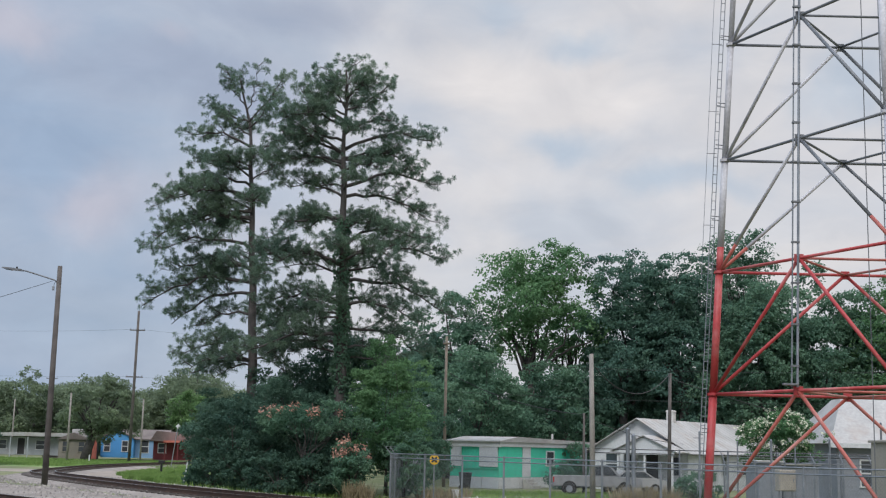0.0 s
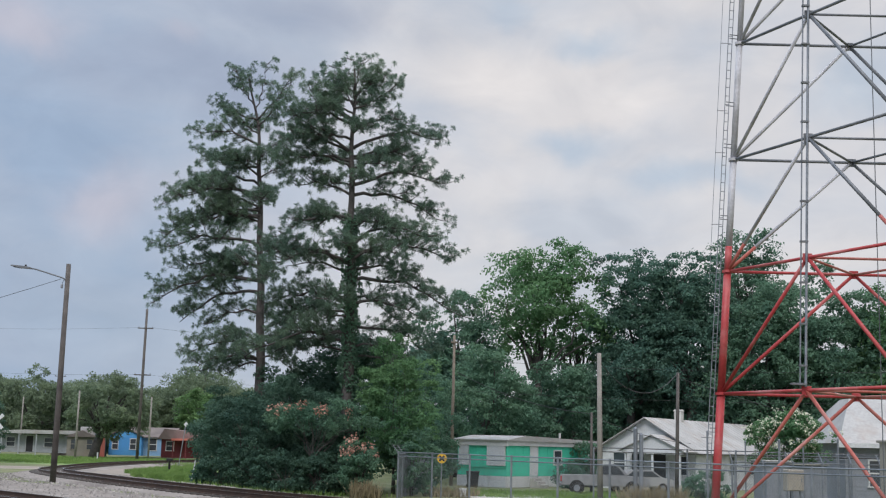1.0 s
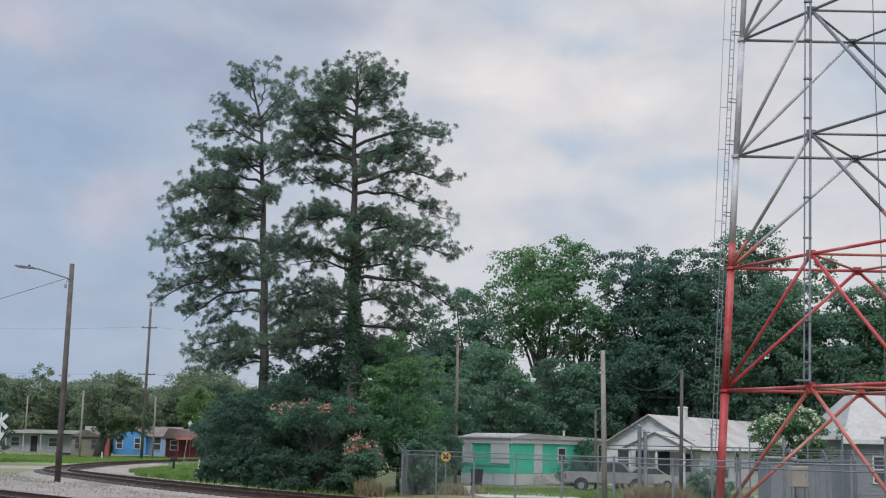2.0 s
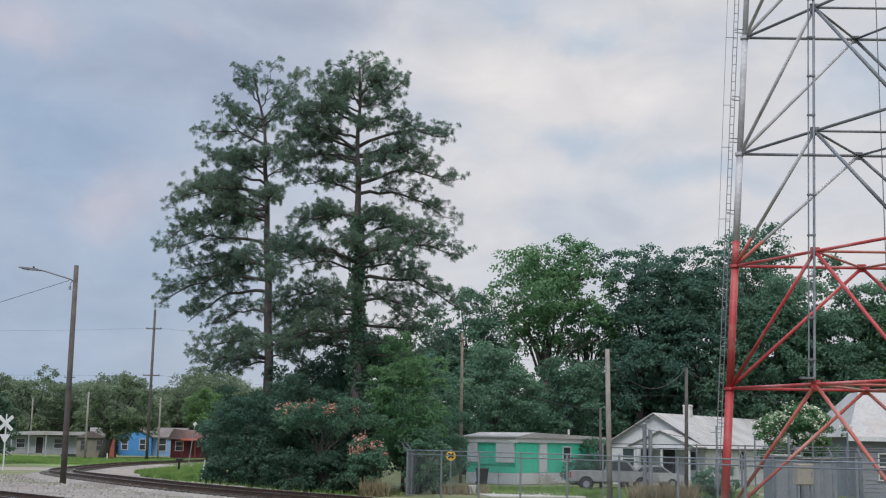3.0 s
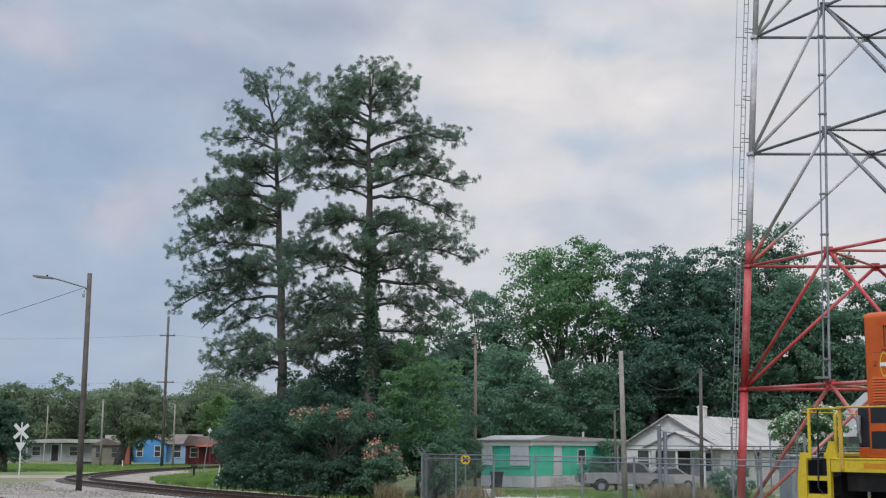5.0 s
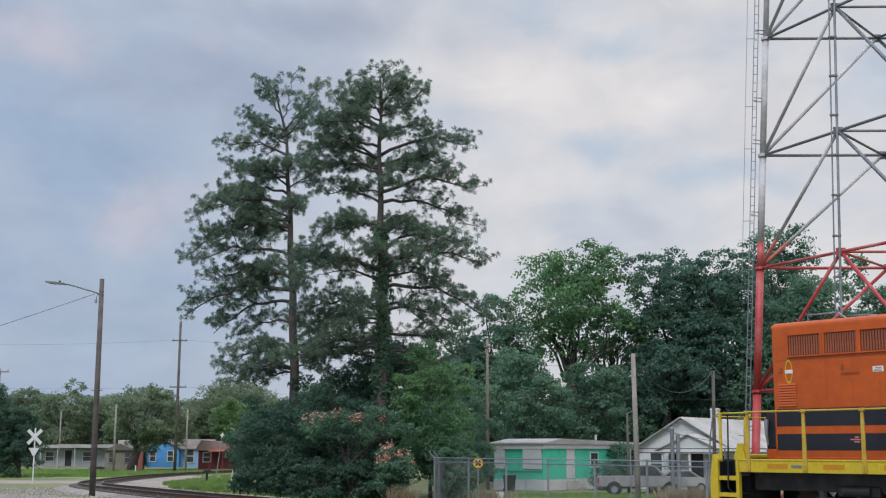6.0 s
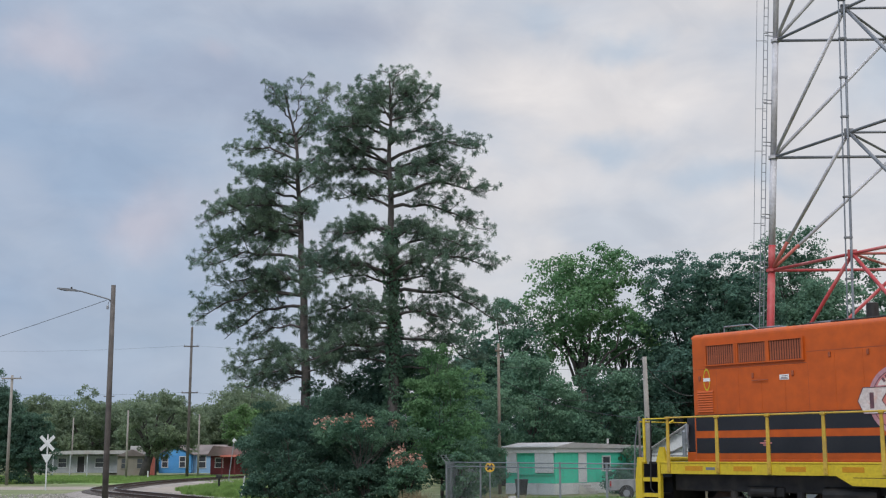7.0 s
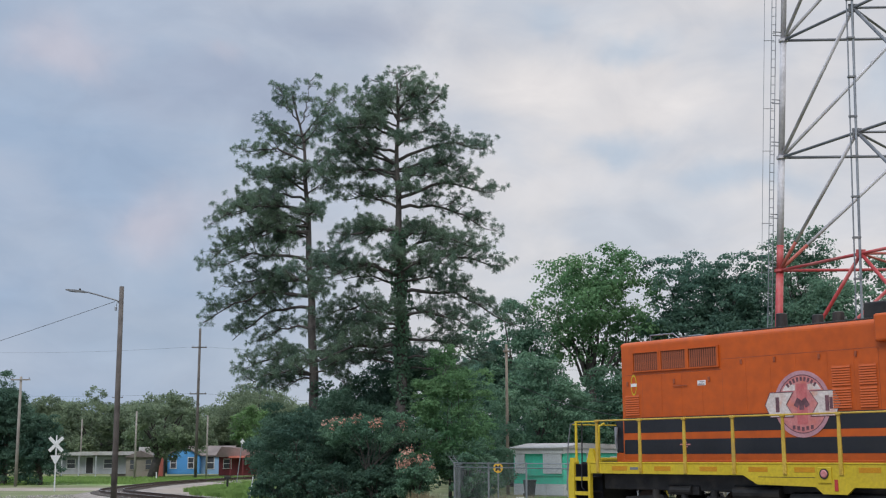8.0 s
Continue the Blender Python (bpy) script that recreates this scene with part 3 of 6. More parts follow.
def lay_track(name, along, s0, s1, label):
    track = thing(name, tuple(along(s0)[0]), 0, label, "railway track", "railway tracks", "structure")
    inv = Matrix.Translation(-along(s0)[0])
    ss = np.arange(s0, s1, 1.5)
    # ballast shoulder
    vs, fs = [], []
    prof = [(-2.3, -0.34), (-1.45, -0.20), (-0.72, -0.175), (0, -0.18), (0.72, -0.175), (1.45, -0.20), (2.3, -0.34)]
    for i, s in enumerate(ss):
        c, f, r, z = along(s)
        for q, dz in prof:
            p = c + r * q
            vs.append(inv @ Vector((p.x, p.y, z + dz - (0.02 if abs(q) < 2 else 0.0))))
        if i:
            o, n = (i - 1) * 7, 7
            fs += [(o + k, o + k + 1, o + n + k + 1, o + n + k) for k in range(6)]
    me = bpy.data.meshes.new("ballast")
    me.from_pydata(vs, [], fs)
    me.materials.append(M["gravel"])
    b = new("ballast", me)
    b.parent = track
    for side in (-1, 1):
        bm = bmesh.new()
        prof_r = [(-0.07, -0.165), (0.07, -0.165), (0.07, -0.150), (0.012, -0.13), (0.012, -0.045), (0.036, -0.032), (0.036, -0.004), (-0.036, -0.004), (-0.036, -0.032), (-0.012, -0.045), (-0.012, -0.13), (-0.07, -0.150)]
        last = None
        for s in ss:
            c, f, r, z = along(s)
            ring = [bm.verts.new(inv @ (c + r * (side * 0.753 + q) + Vector((0, 0, z + dz)))) for q, dz in prof_r]
            if last:
                for k in range(len(ring)):
                    bm.faces.new((last[k], last[(k + 1) % len(ring)], ring[(k + 1) % len(ring)], ring[k]))
            last = ring
        part("rail", bm, "rail", track, "rust-brown steel rail")
        bm = bmesh.new()
        last = None
        for s in ss:
            c, f, r, z = along(s)
            ring = [bm.verts.new(inv @ (c + r * (side * 0.753 + q) + Vector((0, 0, z + 0.001)))) for q in (-0.03, 0.03)]
            if last:
                bm.faces.new((last[0], last[1], ring[1], ring[0]))
            last = ring
        part("rail_head", bm, "rail_top", track, "worn shiny rail top")
    ties = np.arange(max(s0, -12), s1 - 0.5, 0.55)
    first = None
    for s in ties[:290]:
        c, f, r, z = along(s)
        ang = math.degrees(math.atan2(r.y, r.x))
        m = inv @ pose(c.x, c.y, z - 0.165 - 0.09, 0, 0, ang + random.uniform(-1, 1))
        if first is None:
            first = part("tie", B(-1.3, 1.3, -0.115, 0.115, -0.09, 0.085, bevel=0.012), "tie", track)
            first.matrix_basis = m
        else:
            shared("tie", first, m, track)
    return track


slab = part("pavement_slab", B(0, 5.0, 0, 6.0, -0.05, 0.07, bevel=0.015), "concrete", None)
slab.matrix_world = pose(2.9, 62.7, 0, 0, 0, 14)
tagged(slab, "pale concrete slab in the grass behind the fence", "concrete slab", "", "structure")


lay_track("railway_track", lambda s: track_point(s), -60, 130, "rusty railway track bending away on gravel ballast")
lay_track("railway_track", lambda s: yard_point(s), -60, 70, "straight rusty yard track on gravel ballast")

# loose ballast stones
rng = np.random.default_rng(5)
s_ = rng.uniform(8, 60, 9000)
q_ = np.where(rng.random(9000) < 0.6, rng.normal(0, 1.9, 9000), rng.uniform(-9, 6, 9000))
sv = []
for s, q in zip(s_, q_):
    c, f, r, z = track_point(s, q)
    top = max(zg(c.x, c.y) + 0.02, z - 0.19 - 0.11 * max(0, abs(q) - 0.8) if abs(q) < 2.3 else -9)
    rad = rng.uniform(0.03, 0.085)
    a = rng.uniform(0, 6.28)
    base = [Vector((c.x + rad * math.cos(a + k * 2.1), c.y + rad * math.sin(a + k * 2.1), top - 0.02)) for k in range(3)]
    tip = Vector((c.x + rng.uniform(-0.02, 0.02), c.y, top + rad * rng.uniform(0.5, 0.9)))
    for k in range(3):
        sv += [base[k], base[(k + 1) % 3], tip]
quads_mesh("ballast_stones", np.array(sv), 3, "stone", None)
tagged(bpy.data.objects["ballast_stones"], "loose grey ballast stones strewn beside the rails", "gravel", "", "stuff")


# ---- trees ----
def limb_path(rng, a, b, sag=0.15, n=6, wiggle=0.06):
    a, b = Vector(a), Vector(b)
    ln = (b - a).length
    out = []
    for i in range(n + 1):
        u = i / n
        p = a.lerp(b, u) + Vector((0, 0, math.sin(u * math.pi) * sag * ln))
        if 0 < i < n:
            p += Vector([rng.uniform(-1, 1) * wiggle * ln for _ in range(3)])
        out.append(p)
    return out


def pine(place, trunk, limbs, depth_limbs, radius, seed, label, ivy=None):
    """trunk: (height, lean) pairs; limbs: (height, reach across, rise) to both sides; more limbs reach in depth."""
    rng, rn = random.Random(seed), np.random.default_rng(seed)
    tree = thing("pine_tree", place, 0, label, "tree", "tall pines")
    hs, xs = zip(*trunk)
    top = hs[-1]

    def axis(h):
        return float(np.interp(h, hs, xs))

    pts = [(axis(h) + 0.04 * math.sin(h * 1.3 + seed), 0.05 * math.sin(h * 0.9), h) for h in np.linspace(-0.1, top, 26)]
    part("trunk", T(pts, [radius * (1 - 0.88 * (i / 25) ** 1.25) for i in range(26)], 12), "bark", tree, "grey-brown scaly trunk", True)
    poms, axes = [], []
    reach_list = [(h, dx, rng.uniform(-0.35, 0.35) * abs(dx) + rng.uniform(-0.6, 0.6), dz) for h, dx, dz in limbs]
    # lesser limbs beside some of the great ones
    reach_list += [(h + rng.uniform(-0.9, 0.5), dx * rng.uniform(0.55, 0.85), rng.choice((-1, 1)) * rng.uniform(0.25, 0.6) * abs(dx), dz * 0.7 + rng.uniform(-0.4, 0.4)) for h, dx, dz in limbs if abs(dx) > 2.4 and rng.random() < 0.45]
    for i in range(depth_limbs):
        h = top * (0.33 + 0.60 * (i + rng.uniform(0.1, 0.9)) / depth_limbs)
        r = (1.0 + 4.6 * (1 - h / top)) * rng.uniform(0.7, 1.1)
        a = (-1) ** i * rng.uniform(1.15, 1.95)
        reach_list.append((h, r * math.cos(a), r * math.sin(a), rng.uniform(-0.2, 0.7)))
    for h, dx, dy, dz in reach_list:
        ln = math.hypot(dx, dy)
        out = Vector((dx, dy, 0)).normalized()
        start, end = Vector((axis(h), 0, h)), Vector((axis(h) + dx, dy, h + dz)) - out * 0.15
        path = limb_path(rng, start, end, 0.13 if dz < 0.9 else -0.06, 8, 0.025)
        r0 = 0.038 + 0.014 * ln
        wood = T(path, [r0 * (1 - 0.82 * i / 8) for i in range(9)], 7)
        for k in range(int(5 + ln * 1.9)):
            u = 0.22 + 0.78 * ((k + rng.random()) / int(5 + ln * 1.9))
            i = min(int(u * 8), 7)
            p = path[i].lerp(path[i + 1], u * 8 - i)
            turn = Vector((-out.y, out.x, 0)) * rng.choice((-1, 1)) * rng.uniform(0.2, 1.0)
            d = (out * rng.uniform(0.3, 0.9) + turn + Vector((0, 0, rng.uniform(-0.35, 0.55)))).normalized()
            sub = (0.45 + 0.13 * ln) * rng.uniform(0.65, 1.25) * (1.15 - 0.35 * u)
            q = p + d * sub + Vector((0, 0, 0.10))
            tube(wood, [p, p.lerp(q, 0.5) + Vector((0, 0, -0.04)), q], [0.030, 0.021, 0.012], 5, caps=False)
            for _ in range(int(3 + sub * 4.6)):
                w = rng.uniform(0.30, 1.0)
                c = p.lerp(q, w)
                off = Vector((rng.uniform(-1.5, 1.5), rng.uniform(-1.5, 1.5), rng.uniform(-0.8, 1.3))) * 0.34
                tip = c + off + d * 0.10
                tube(wood, [c, tip], [0.011, 0.007], 3, caps=False)
                poms.append(tuple(tip))
                axes.append(tuple((off.normalized() + d * 0.6 + Vector((0, 0, 0.45))).normalized()))
        part("limb", wood, "bark", tree, "", True)
    quads_mesh("crown", needle_tufts(rn, np.array(poms), np.array(axes), 0.265, 0.025, 48), 4, "pine", tree, "dark green needle tufts")
    if ivy:
        n = 5200
        h = rn.uniform(ivy[0], ivy[1], n) ** 1.0
        a = rn.uniform(0, 6.283, n)
        bulge = 0.42 + 0.22 * np.sin(h * 2.1) * np.sin(a * 2 + h) + rn.uniform(-0.1, 0.12, n)
        o = np.stack([np.cos(a), np.sin(a), 0 * a], 1)
        p = np.stack([np.interp(h, hs, xs), 0 * h, h], 1) + o * bulge[:, None]
        quads_mesh("ivy", leaf_quads(rn, p, o, 0.15), 4, "oak", tree, "green ivy wrapped round the trunk")
    return tree


def broadleaf(name, place, trunk_h, crown, n_clumps, material, leaf=0.3, seed=0, label="", group="", trunk_r=0.3, clump=0.26, fill=1.0, spread=1.0, bark="bark", shell=0.55, fruit=None, taper=0.0):
    """crown: centre x, centre height, half width, half depth, half height, relative to place."""
    leaf, fill = leaf * 0.70, fill * 1.25
    rng, rn = random.Random(seed), np.random.default_rng(seed)
    tree = thing(name, place, 0, label, "tree" if "tree" in name else "shrub", group)
    cx, cz, rx, ry, rz = crown
    cs = []
    while len(cs) < n_clumps:
        v = rn.normal(size=3)
        v = v / np.linalg.norm(v) * rn.uniform(shell, 1.0)
        if v[1] > 0.75:
            continue
        k = 1 + 0.34 * noise.noise(Vector(v * 1.7) + Vector((seed, 0, 0)))
        cs.append(np.array([cx, 0, cz]) + v * np.array([rx, ry, rz]) * k * (1 - clump * 0.3) * np.array([1 - taper * (v[2] + 1) / 2] * 2 + [1.0]))
    base_r = clump * min(rx, rz) * 1.25
    pts, outs = [], []
    wood = bmesh.new()
    fork = Vector((cx * 0.4, 0, max(trunk_h, 0.3)))
    tube(wood, [(0, 0, -0.1), (cx * 0.15, 0, fork.z * 0.5), fork], [trunk_r * 1.25, trunk_r, trunk_r * 0.8], 9)
    for c in cs:
        r = base_r * rng.uniform(0.65, 1.3)
        # each clump is a bunch of leafy sprays, most of them on its upper side
        sprays = 9
        n = max(6, int(fill * 4.6 * r * r / (leaf * leaf) / sprays))
        away = unit(c - np.array([cx, 0, cz]))
        for _ in range(sprays):
            v = rn.normal(size=3) + away * 0.5 + np.array([0, 0, 0.45])
            v = v / np.linalg.norm(v)
            sr = r * rng.uniform(0.30, 0.55)
            o = c + v * r * rng.uniform(0.55, 0.95) * np.array([1, 1, 0.78])
            u = unit(rn.normal(size=(n, 3)))
            rad = rn.uniform(0.2, 1.0, (n, 1)) ** 0.45
            pts.append(o + u * rad * np.array([sr, sr, sr * 0.62]) * (1 + 0.10 * rn.normal(size=(n, 1))))
            outs.append(unit(u + 0.6 * v))
    for c in cs[:: max(1, len(cs) // 16)]:
        path = limb_path(rng, fork, c, 0.08, 5, 0.05)
        tube(wood, path, [trunk_r * 0.42 * (1 - 0.85 * i / 5) for i in range(6)], 6, caps=False)
    part("trunk", wood, bark, tree, "", True)
    pts, outs = np.concatenate(pts), np.concatenate(outs)
    keep = pts[:, 2] > 0.05
    quads_mesh("crown", leaf_quads(rn, pts[keep], outs[keep], leaf), 4, material, tree)
    if fruit:
        mat_f, count, size, lab, low = fruit
        hv = []
        for c in rng.sample(cs, min(count, len(cs))):
            if c[2] < cz + low * rz:
                continue
            for _ in range(2):
                d = unit(np.array([rng.uniform(-1, 1), -rng.uniform(0.3, 1), rng.uniform(0.2, 1.0)]))
                o = c + d * base_r * 1.0
                p = o + rn.normal(size=(11, 3)) * size * 0.5
                hv.append(leaf_quads(rn, p, unit(p - o), size * 0.6, 0.0))
        if hv:
            quads_mesh("blossom", np.concatenate(hv), 4, mat_f, tree, lab)
    return tree


A_LIMBS = [(23.1, -1.5, 2.4), (22.7, 0.7, 3.1), (22.2, 2.2, 3.1), (23.8, -0.3, 1.6), (22.2, -2.6, 1.1), (21.8, 1.6, 1.8), (20.6, -3.6, 0.5), (21.3, -1.6, 1.2), (19.2, -3.9, 1.0),
           (18.1, -4.1, 0.1), (19.2, -1.7, 0.3), (17.4, -5.5, -0.5), (16.2, -5.8, -2.0), (16.0, -4.3, -1.0), (16.7, -3.3, 0.3), (18.5, 1.5, 0.7), (12.9, -5.0, -0.1), (12.2, -6.4, -1.5),
           (12.2, -4.4, -0.8), (11.5, -5.2, -1.8), (12.9, -2.5, 0.3), (8.1, -4.2, -0.5), (8.5, -2.3, 0.3), (7.4, -3.4, -0.6), (9.1, 1.9, 1.6), (14.3, -5.2, -0.6), (20.0, 1.4, 1.2), (10.2, -3.4, -0.6), (8.8, 2.6, -0.6), (7.2, -2.4, -0.8), (7.6, 2.2, -0.8)]
B_UPPER = [(22.2, -1.8, 2.2), (22.3, -0.2, 2.6), (22.7, 1.5, 1.9), (22.0, 2.5, 1.3), (21.3, -2.7, 1.6), (20.5, 2.8, 0.8), (20.1, -3.5, 1.1), (19.6, 5.3, 0.8), (19.1, 4.0, -0.1), (18.4, -2.9, 0.4),
           (17.4, 5.4, 0.5), (16.8, -3.5, 0.6), (16.8, 5.2, -1.0), (17.4, -1.4, 0.0), (19.3, -4.2, 0.8), (21.0, -3.6, 0.2), (18.8, -4.4, -0.4)]
B_LOWER = [(15.1, 3.0, -0.3), (15.4, -4.4, -1.1), (15.1, -2.2, 0.4), (13.5, 5.8, -0.3), (14.1, 4.5, 0.1), (12.8, -6.0, -0.5),
           (12.1, -3.5, 0.6), (12.5, 3.7, -0.6), (11.8, 6.1, -1.8), (9.9, -3.4, -0.4), (8.6, -5.9, -1.4), (9.0, 4.6, -1.0), (10.6, -4.8, -0.2), (11.0, 3.0, -1.6), (19.0, 2.6, 0.9), (22.4, 0.9, 2.4), (22.0, -1.0, 2.0), (22.8, 2.0, 0.8), (23.2, 0.3, 2.0), (22.9, -1.4, 1.9), (8.2, -4.6, -0.6), (7.6, -3.0, 0.2), (7.4, 3.0, -0.4), (10.4, 4.4, -0.9)]
pine((-10.0, 74, 0), [(0, 0.27), (5.4, 0), (8.8, -0.1), (12.2, -0.26), (15.7, -0.46), (19.2, -0.66), (21.7, -0.84), (23.3, -1.2), (24.9, -1.6)], A_LIMBS, 7, 0.34, 11, "tall slender pine with a bare grey trunk and ragged crown")
pine((-4.3, 70, 0), [(0, -0.1), (5.4, -0.18), (8.6, -0.2), (11.8, -0.25), (15.1, -0.36), (18.4, -0.45), (21.1, -0.48), (22.8, -0.41), (24.4, -0.46)], B_UPPER + B_LOWER, 9, 0.38, 23, "tall broad pine with ivy on its trunk and heavy limbs", (4.5, 15.5))

# shrubs and small trees round the foot of the pines
SH = "thicket under the pines"
# shrubs in cedar leaves here: the thicket's shadow is in that darker colour
broadleaf("shrub", (-9.6, 68, 0.0), 0.5, (0, 2.6, 2.6, 2.4, 3.4), 38, "cedar", 0.145, 31, "large dark green shrub at the edge of the thicket", SH, 0.12, 0.30, 1.5)
broadleaf("shrub", (-12.0, 73, 0.0), 0.5, (0.6, 2.6, 2.3, 2.4, 3.3), 38, "cedar", 0.145, 32, "dark green bush beside the railway verge", SH, 0.12, 0.30, 1.5)
broadleaf("shrub", (-6.6, 69.5, 0.0), 0.5, (0, 3.0, 2.6, 2.4, 3.4), 38, "cedar", 0.145, 33, "tall dark shrub under the pines", SH, 0.12, 0.30, 1.5)
broadleaf("shrub", (-8.0, 72.5, 0.0), 0.8, (0, 3.4, 4.2, 2.0, 3.0), 38, "cedar", 0.145, 34, "dense dark undergrowth behind the flowering trees", SH, 0.15, 0.26, 1.4)
broadleaf("shrub", (-3.4, 71.5, 0.0), 1.0, (0, 4.2, 2.7, 2.2, 4.2), 38, "oak", 0.18, 35, "tall green bush round the ivy-clad pine trunk", SH, 0.15, 0.28, 1.4)
broadleaf("shrub", (-4.6, 73.2, 0.0), 1.0, (0, 4.4, 2.8, 1.6, 4.4), 60, "dark", 0.18, 42, "dark shrub between the two pine trunks", SH, 0.12, 0.28, 1.3)
broadleaf("shrub", (-7.6, 74.5, 0.0), 1.0, (0, 4.0, 3.0, 1.4, 3.7), 60, "cedar", 0.18, 43, "shrub with shade-darkened leaves behind the bare pine trunk", SH, 0.12, 0.26, 1.3)
broadleaf("young_tree", (-1.7, 67.5, 0.05), 1.2, (0, 4.4, 2.0, 1.6, 4.2), 70, "pecan", 0.17, 36, "bright green young tree beside the thicket", SH, 0.10, 0.30, 1.3)
broadleaf("shrub", (-0.7, 66.0, 0.05), 0.5, (0, 1.9, 1.5, 1.4, 2.2), 40, "shrub", 0.15, 37, "mid green shrub near the fence corner", SH, 0.08, 0.30, 1.4)
broadleaf("shrub", (-4.6, 65.6, 0.05), 0.4, (0, 1.3, 2.0, 1.0, 1.5), 36, "cedar", 0.15, 38, "low dark bush in the shade of the thicket", SH, 0.08, 0.30, 1.4)
for i, (x, y) in enumerate(((-10.9, 66.6), (-8.7, 65.9), (-7.2, 65.0), (-5.6, 64.9))):
    broadleaf("shrub", (x, y, 0.05), 0.2, (0, 0.95, 1.7, 0.9, 1.15), 44, "cedar", 0.14, 130 + i, "low dark bush closing the foot of the thicket", SH, 0.06, 0.30, 1.4)
broadleaf("mimosa_tree", (-6.0, 65.2, 0.1), 1.6, (0.3, 3.75, 3.5, 1.6, 0.95), 64, "shrub", 0.15, 39, "spreading mimosa tree with peach-pink blossom over dark bushes", SH, 0.07, 0.40, 1.0,
          fruit=("blossom", 34, 0.19, "peach-pink blossom", 0.0))
broadleaf("mimosa_shrub", (-3.3, 63.6, 0.12), 0.5, (0, 1.4, 1.25, 1.0, 1.4), 34, "shrub", 0.15, 40, "green shrub topped with coral-pink blossom", SH, 0.06, 0.34, 1.3,
          fruit=("blossom", 34, 0.22, "coral-pink blossom", 0.15))
broadleaf("shrub", (0.1, 77, 0.0), 0.5, (0, 2.4, 2.0, 1.5, 2.4), 40, "oak", 0.18, 41, "green bush behind the fence corner", SH, 0.08, 0.30, 1.3)

# the wood behind the houses
WD = "trees behind the houses"
broadleaf("pecan_tree", (9.6, 108, 0), 8.0, (0.2, 14.9, 6.6, 4.5, 6.2), 90, "pecan", 0.34, 91, "tall light green pecan tree with open airy crown", WD, 0.42, 0.19, 0.9, shell=0.3)
broadleaf("pecan_tree", (13.4, 112, 0), 7.0, (0, 12.4, 3.8, 3.5, 6.0), 50, "pecan", 0.34, 92, "light green pecan tree among the oaks", WD, 0.35, 0.2, 0.9, shell=0.35)
broadleaf("pecan_tree", (2.6, 106, 0), 7.0, (0, 11.0, 4.0, 3.5, 6.4), 90, "oak", 0.32, 52, "green pecan tree beside the pines", WD, 0.35, 0.22, 1.0, shell=0.4)
broadleaf("oak_tree", (4.6, 96, 0), 2.0, (0, 5.4, 4.4, 3.0, 5.4), 80, "shrub", 0.28, 53, "dense low oak behind the teal trailer home", WD, 0.3, 0.22, 1.25)
broadleaf("young_tree", (0.2, 89, 0), 1.6, (0, 4.4, 2.8, 2.4, 4.6), 70, "shrub", 0.24, 65, "bright green young tree between pines and pole", WD, 0.15, 0.24, 1.15)
broadleaf("oak_tree", (10.4, 104, 0), 2.0, (0, 4.5, 5.0, 3.5, 4.6), 90, "oak", 0.30, 54, "dark leafy oak behind the trailer home", WD, 0.3, 0.22, 1.3)
broadleaf("oak_tree", (17.6, 108, 0), 6.0, (0.6, 11.6, 4.8, 4.5, 9.0), 170, "dark", 0.32, 55, "tall dark green oak behind the white house", WD, 0.45, 0.20, 1.35, shell=0.35)
broadleaf("oak_tree", (22.6, 106, 0), 6.0, (0, 11.2, 4.8, 4.5, 9.2), 170, "dark", 0.32, 56, "tall dark oak with a dense crown", WD, 0.45, 0.20, 1.3, shell=0.35)
broadleaf("oak_tree", (28.4, 112, 0), 9.0, (0.6, 17.6, 5.6, 4.5, 5.6), 110, "oak", 0.30, 57, "high oak with lacy crown and small sky gaps", WD, 0.45, 0.18, 0.85, shell=0.25)
broadleaf("oak_tree", (28.5, 104, 0), 3.0, (0, 8.6, 5.6, 4.5, 8.6), 160, "oak", 0.31, 58, "broad green oak behind the tower", WD, 0.4, 0.21, 1.3)
broadleaf("oak_tree", (35.0, 106, 0), 5.0, (0, 9.8, 5.6, 4.5, 8.6), 190, "oak", 0.32, 59, "green oak at the edge of the wood", WD, 0.4, 0.21, 1.2)
broadleaf("oak_tree", (41.0, 104, 0), 5.0, (0, 9.4, 5.0, 4.5, 8.6), 150, "pecan", 0.32, 60, "light green tree behind the radio tower", WD, 0.4, 0.21, 1.1)
broadleaf("oak_tree", (15.4, 114, 0), 2.0, (0.6, 4.8, 4.8, 3.5, 4.9), 80, "dark", 0.34, 61, "dark understorey oak in the wood", WD, 0.3, 0.23, 1.3)
broadleaf("oak_tree", (22.0, 114, 0), 2.0, (0, 5.4, 5.4, 3.5, 5.8), 70, "dark", 0.34, 62, "dark understorey oak behind the white house", WD, 0.3, 0.23, 1.3)
broadleaf("oak_tree", (47.5, 104, 0), 4.0, (0, 9.0, 5.0, 4.5, 8.0), 70, "oak", 0.34, 63, "green oak at the wood's far edge", WD, 0.4, 0.22, 1.2)
broadleaf("oak_tree", (-1.0, 104, 0), 2.0, (0, 6.2, 4.4, 3.5, 6.6), 70, "dark", 0.32, 64, "dark oak behind the pines' thicket", WD, 0.3, 0.23, 1.3)

for i, x in enumerate((12, 22, 32, 43, 2)):
    broadleaf("oak_tree", (x, 124, 0), 2.0, (0, 6.2, 7.0, 3.0, 6.6) if i else (0, 4.6, 6.0, 3.0, 4.6), 100, "dark", 0.42, 95 + i, "dark oak deep in the wood", WD, 0.3, 0.24, 1.3)

# far side of the tracks
FT = "trees round the far houses"
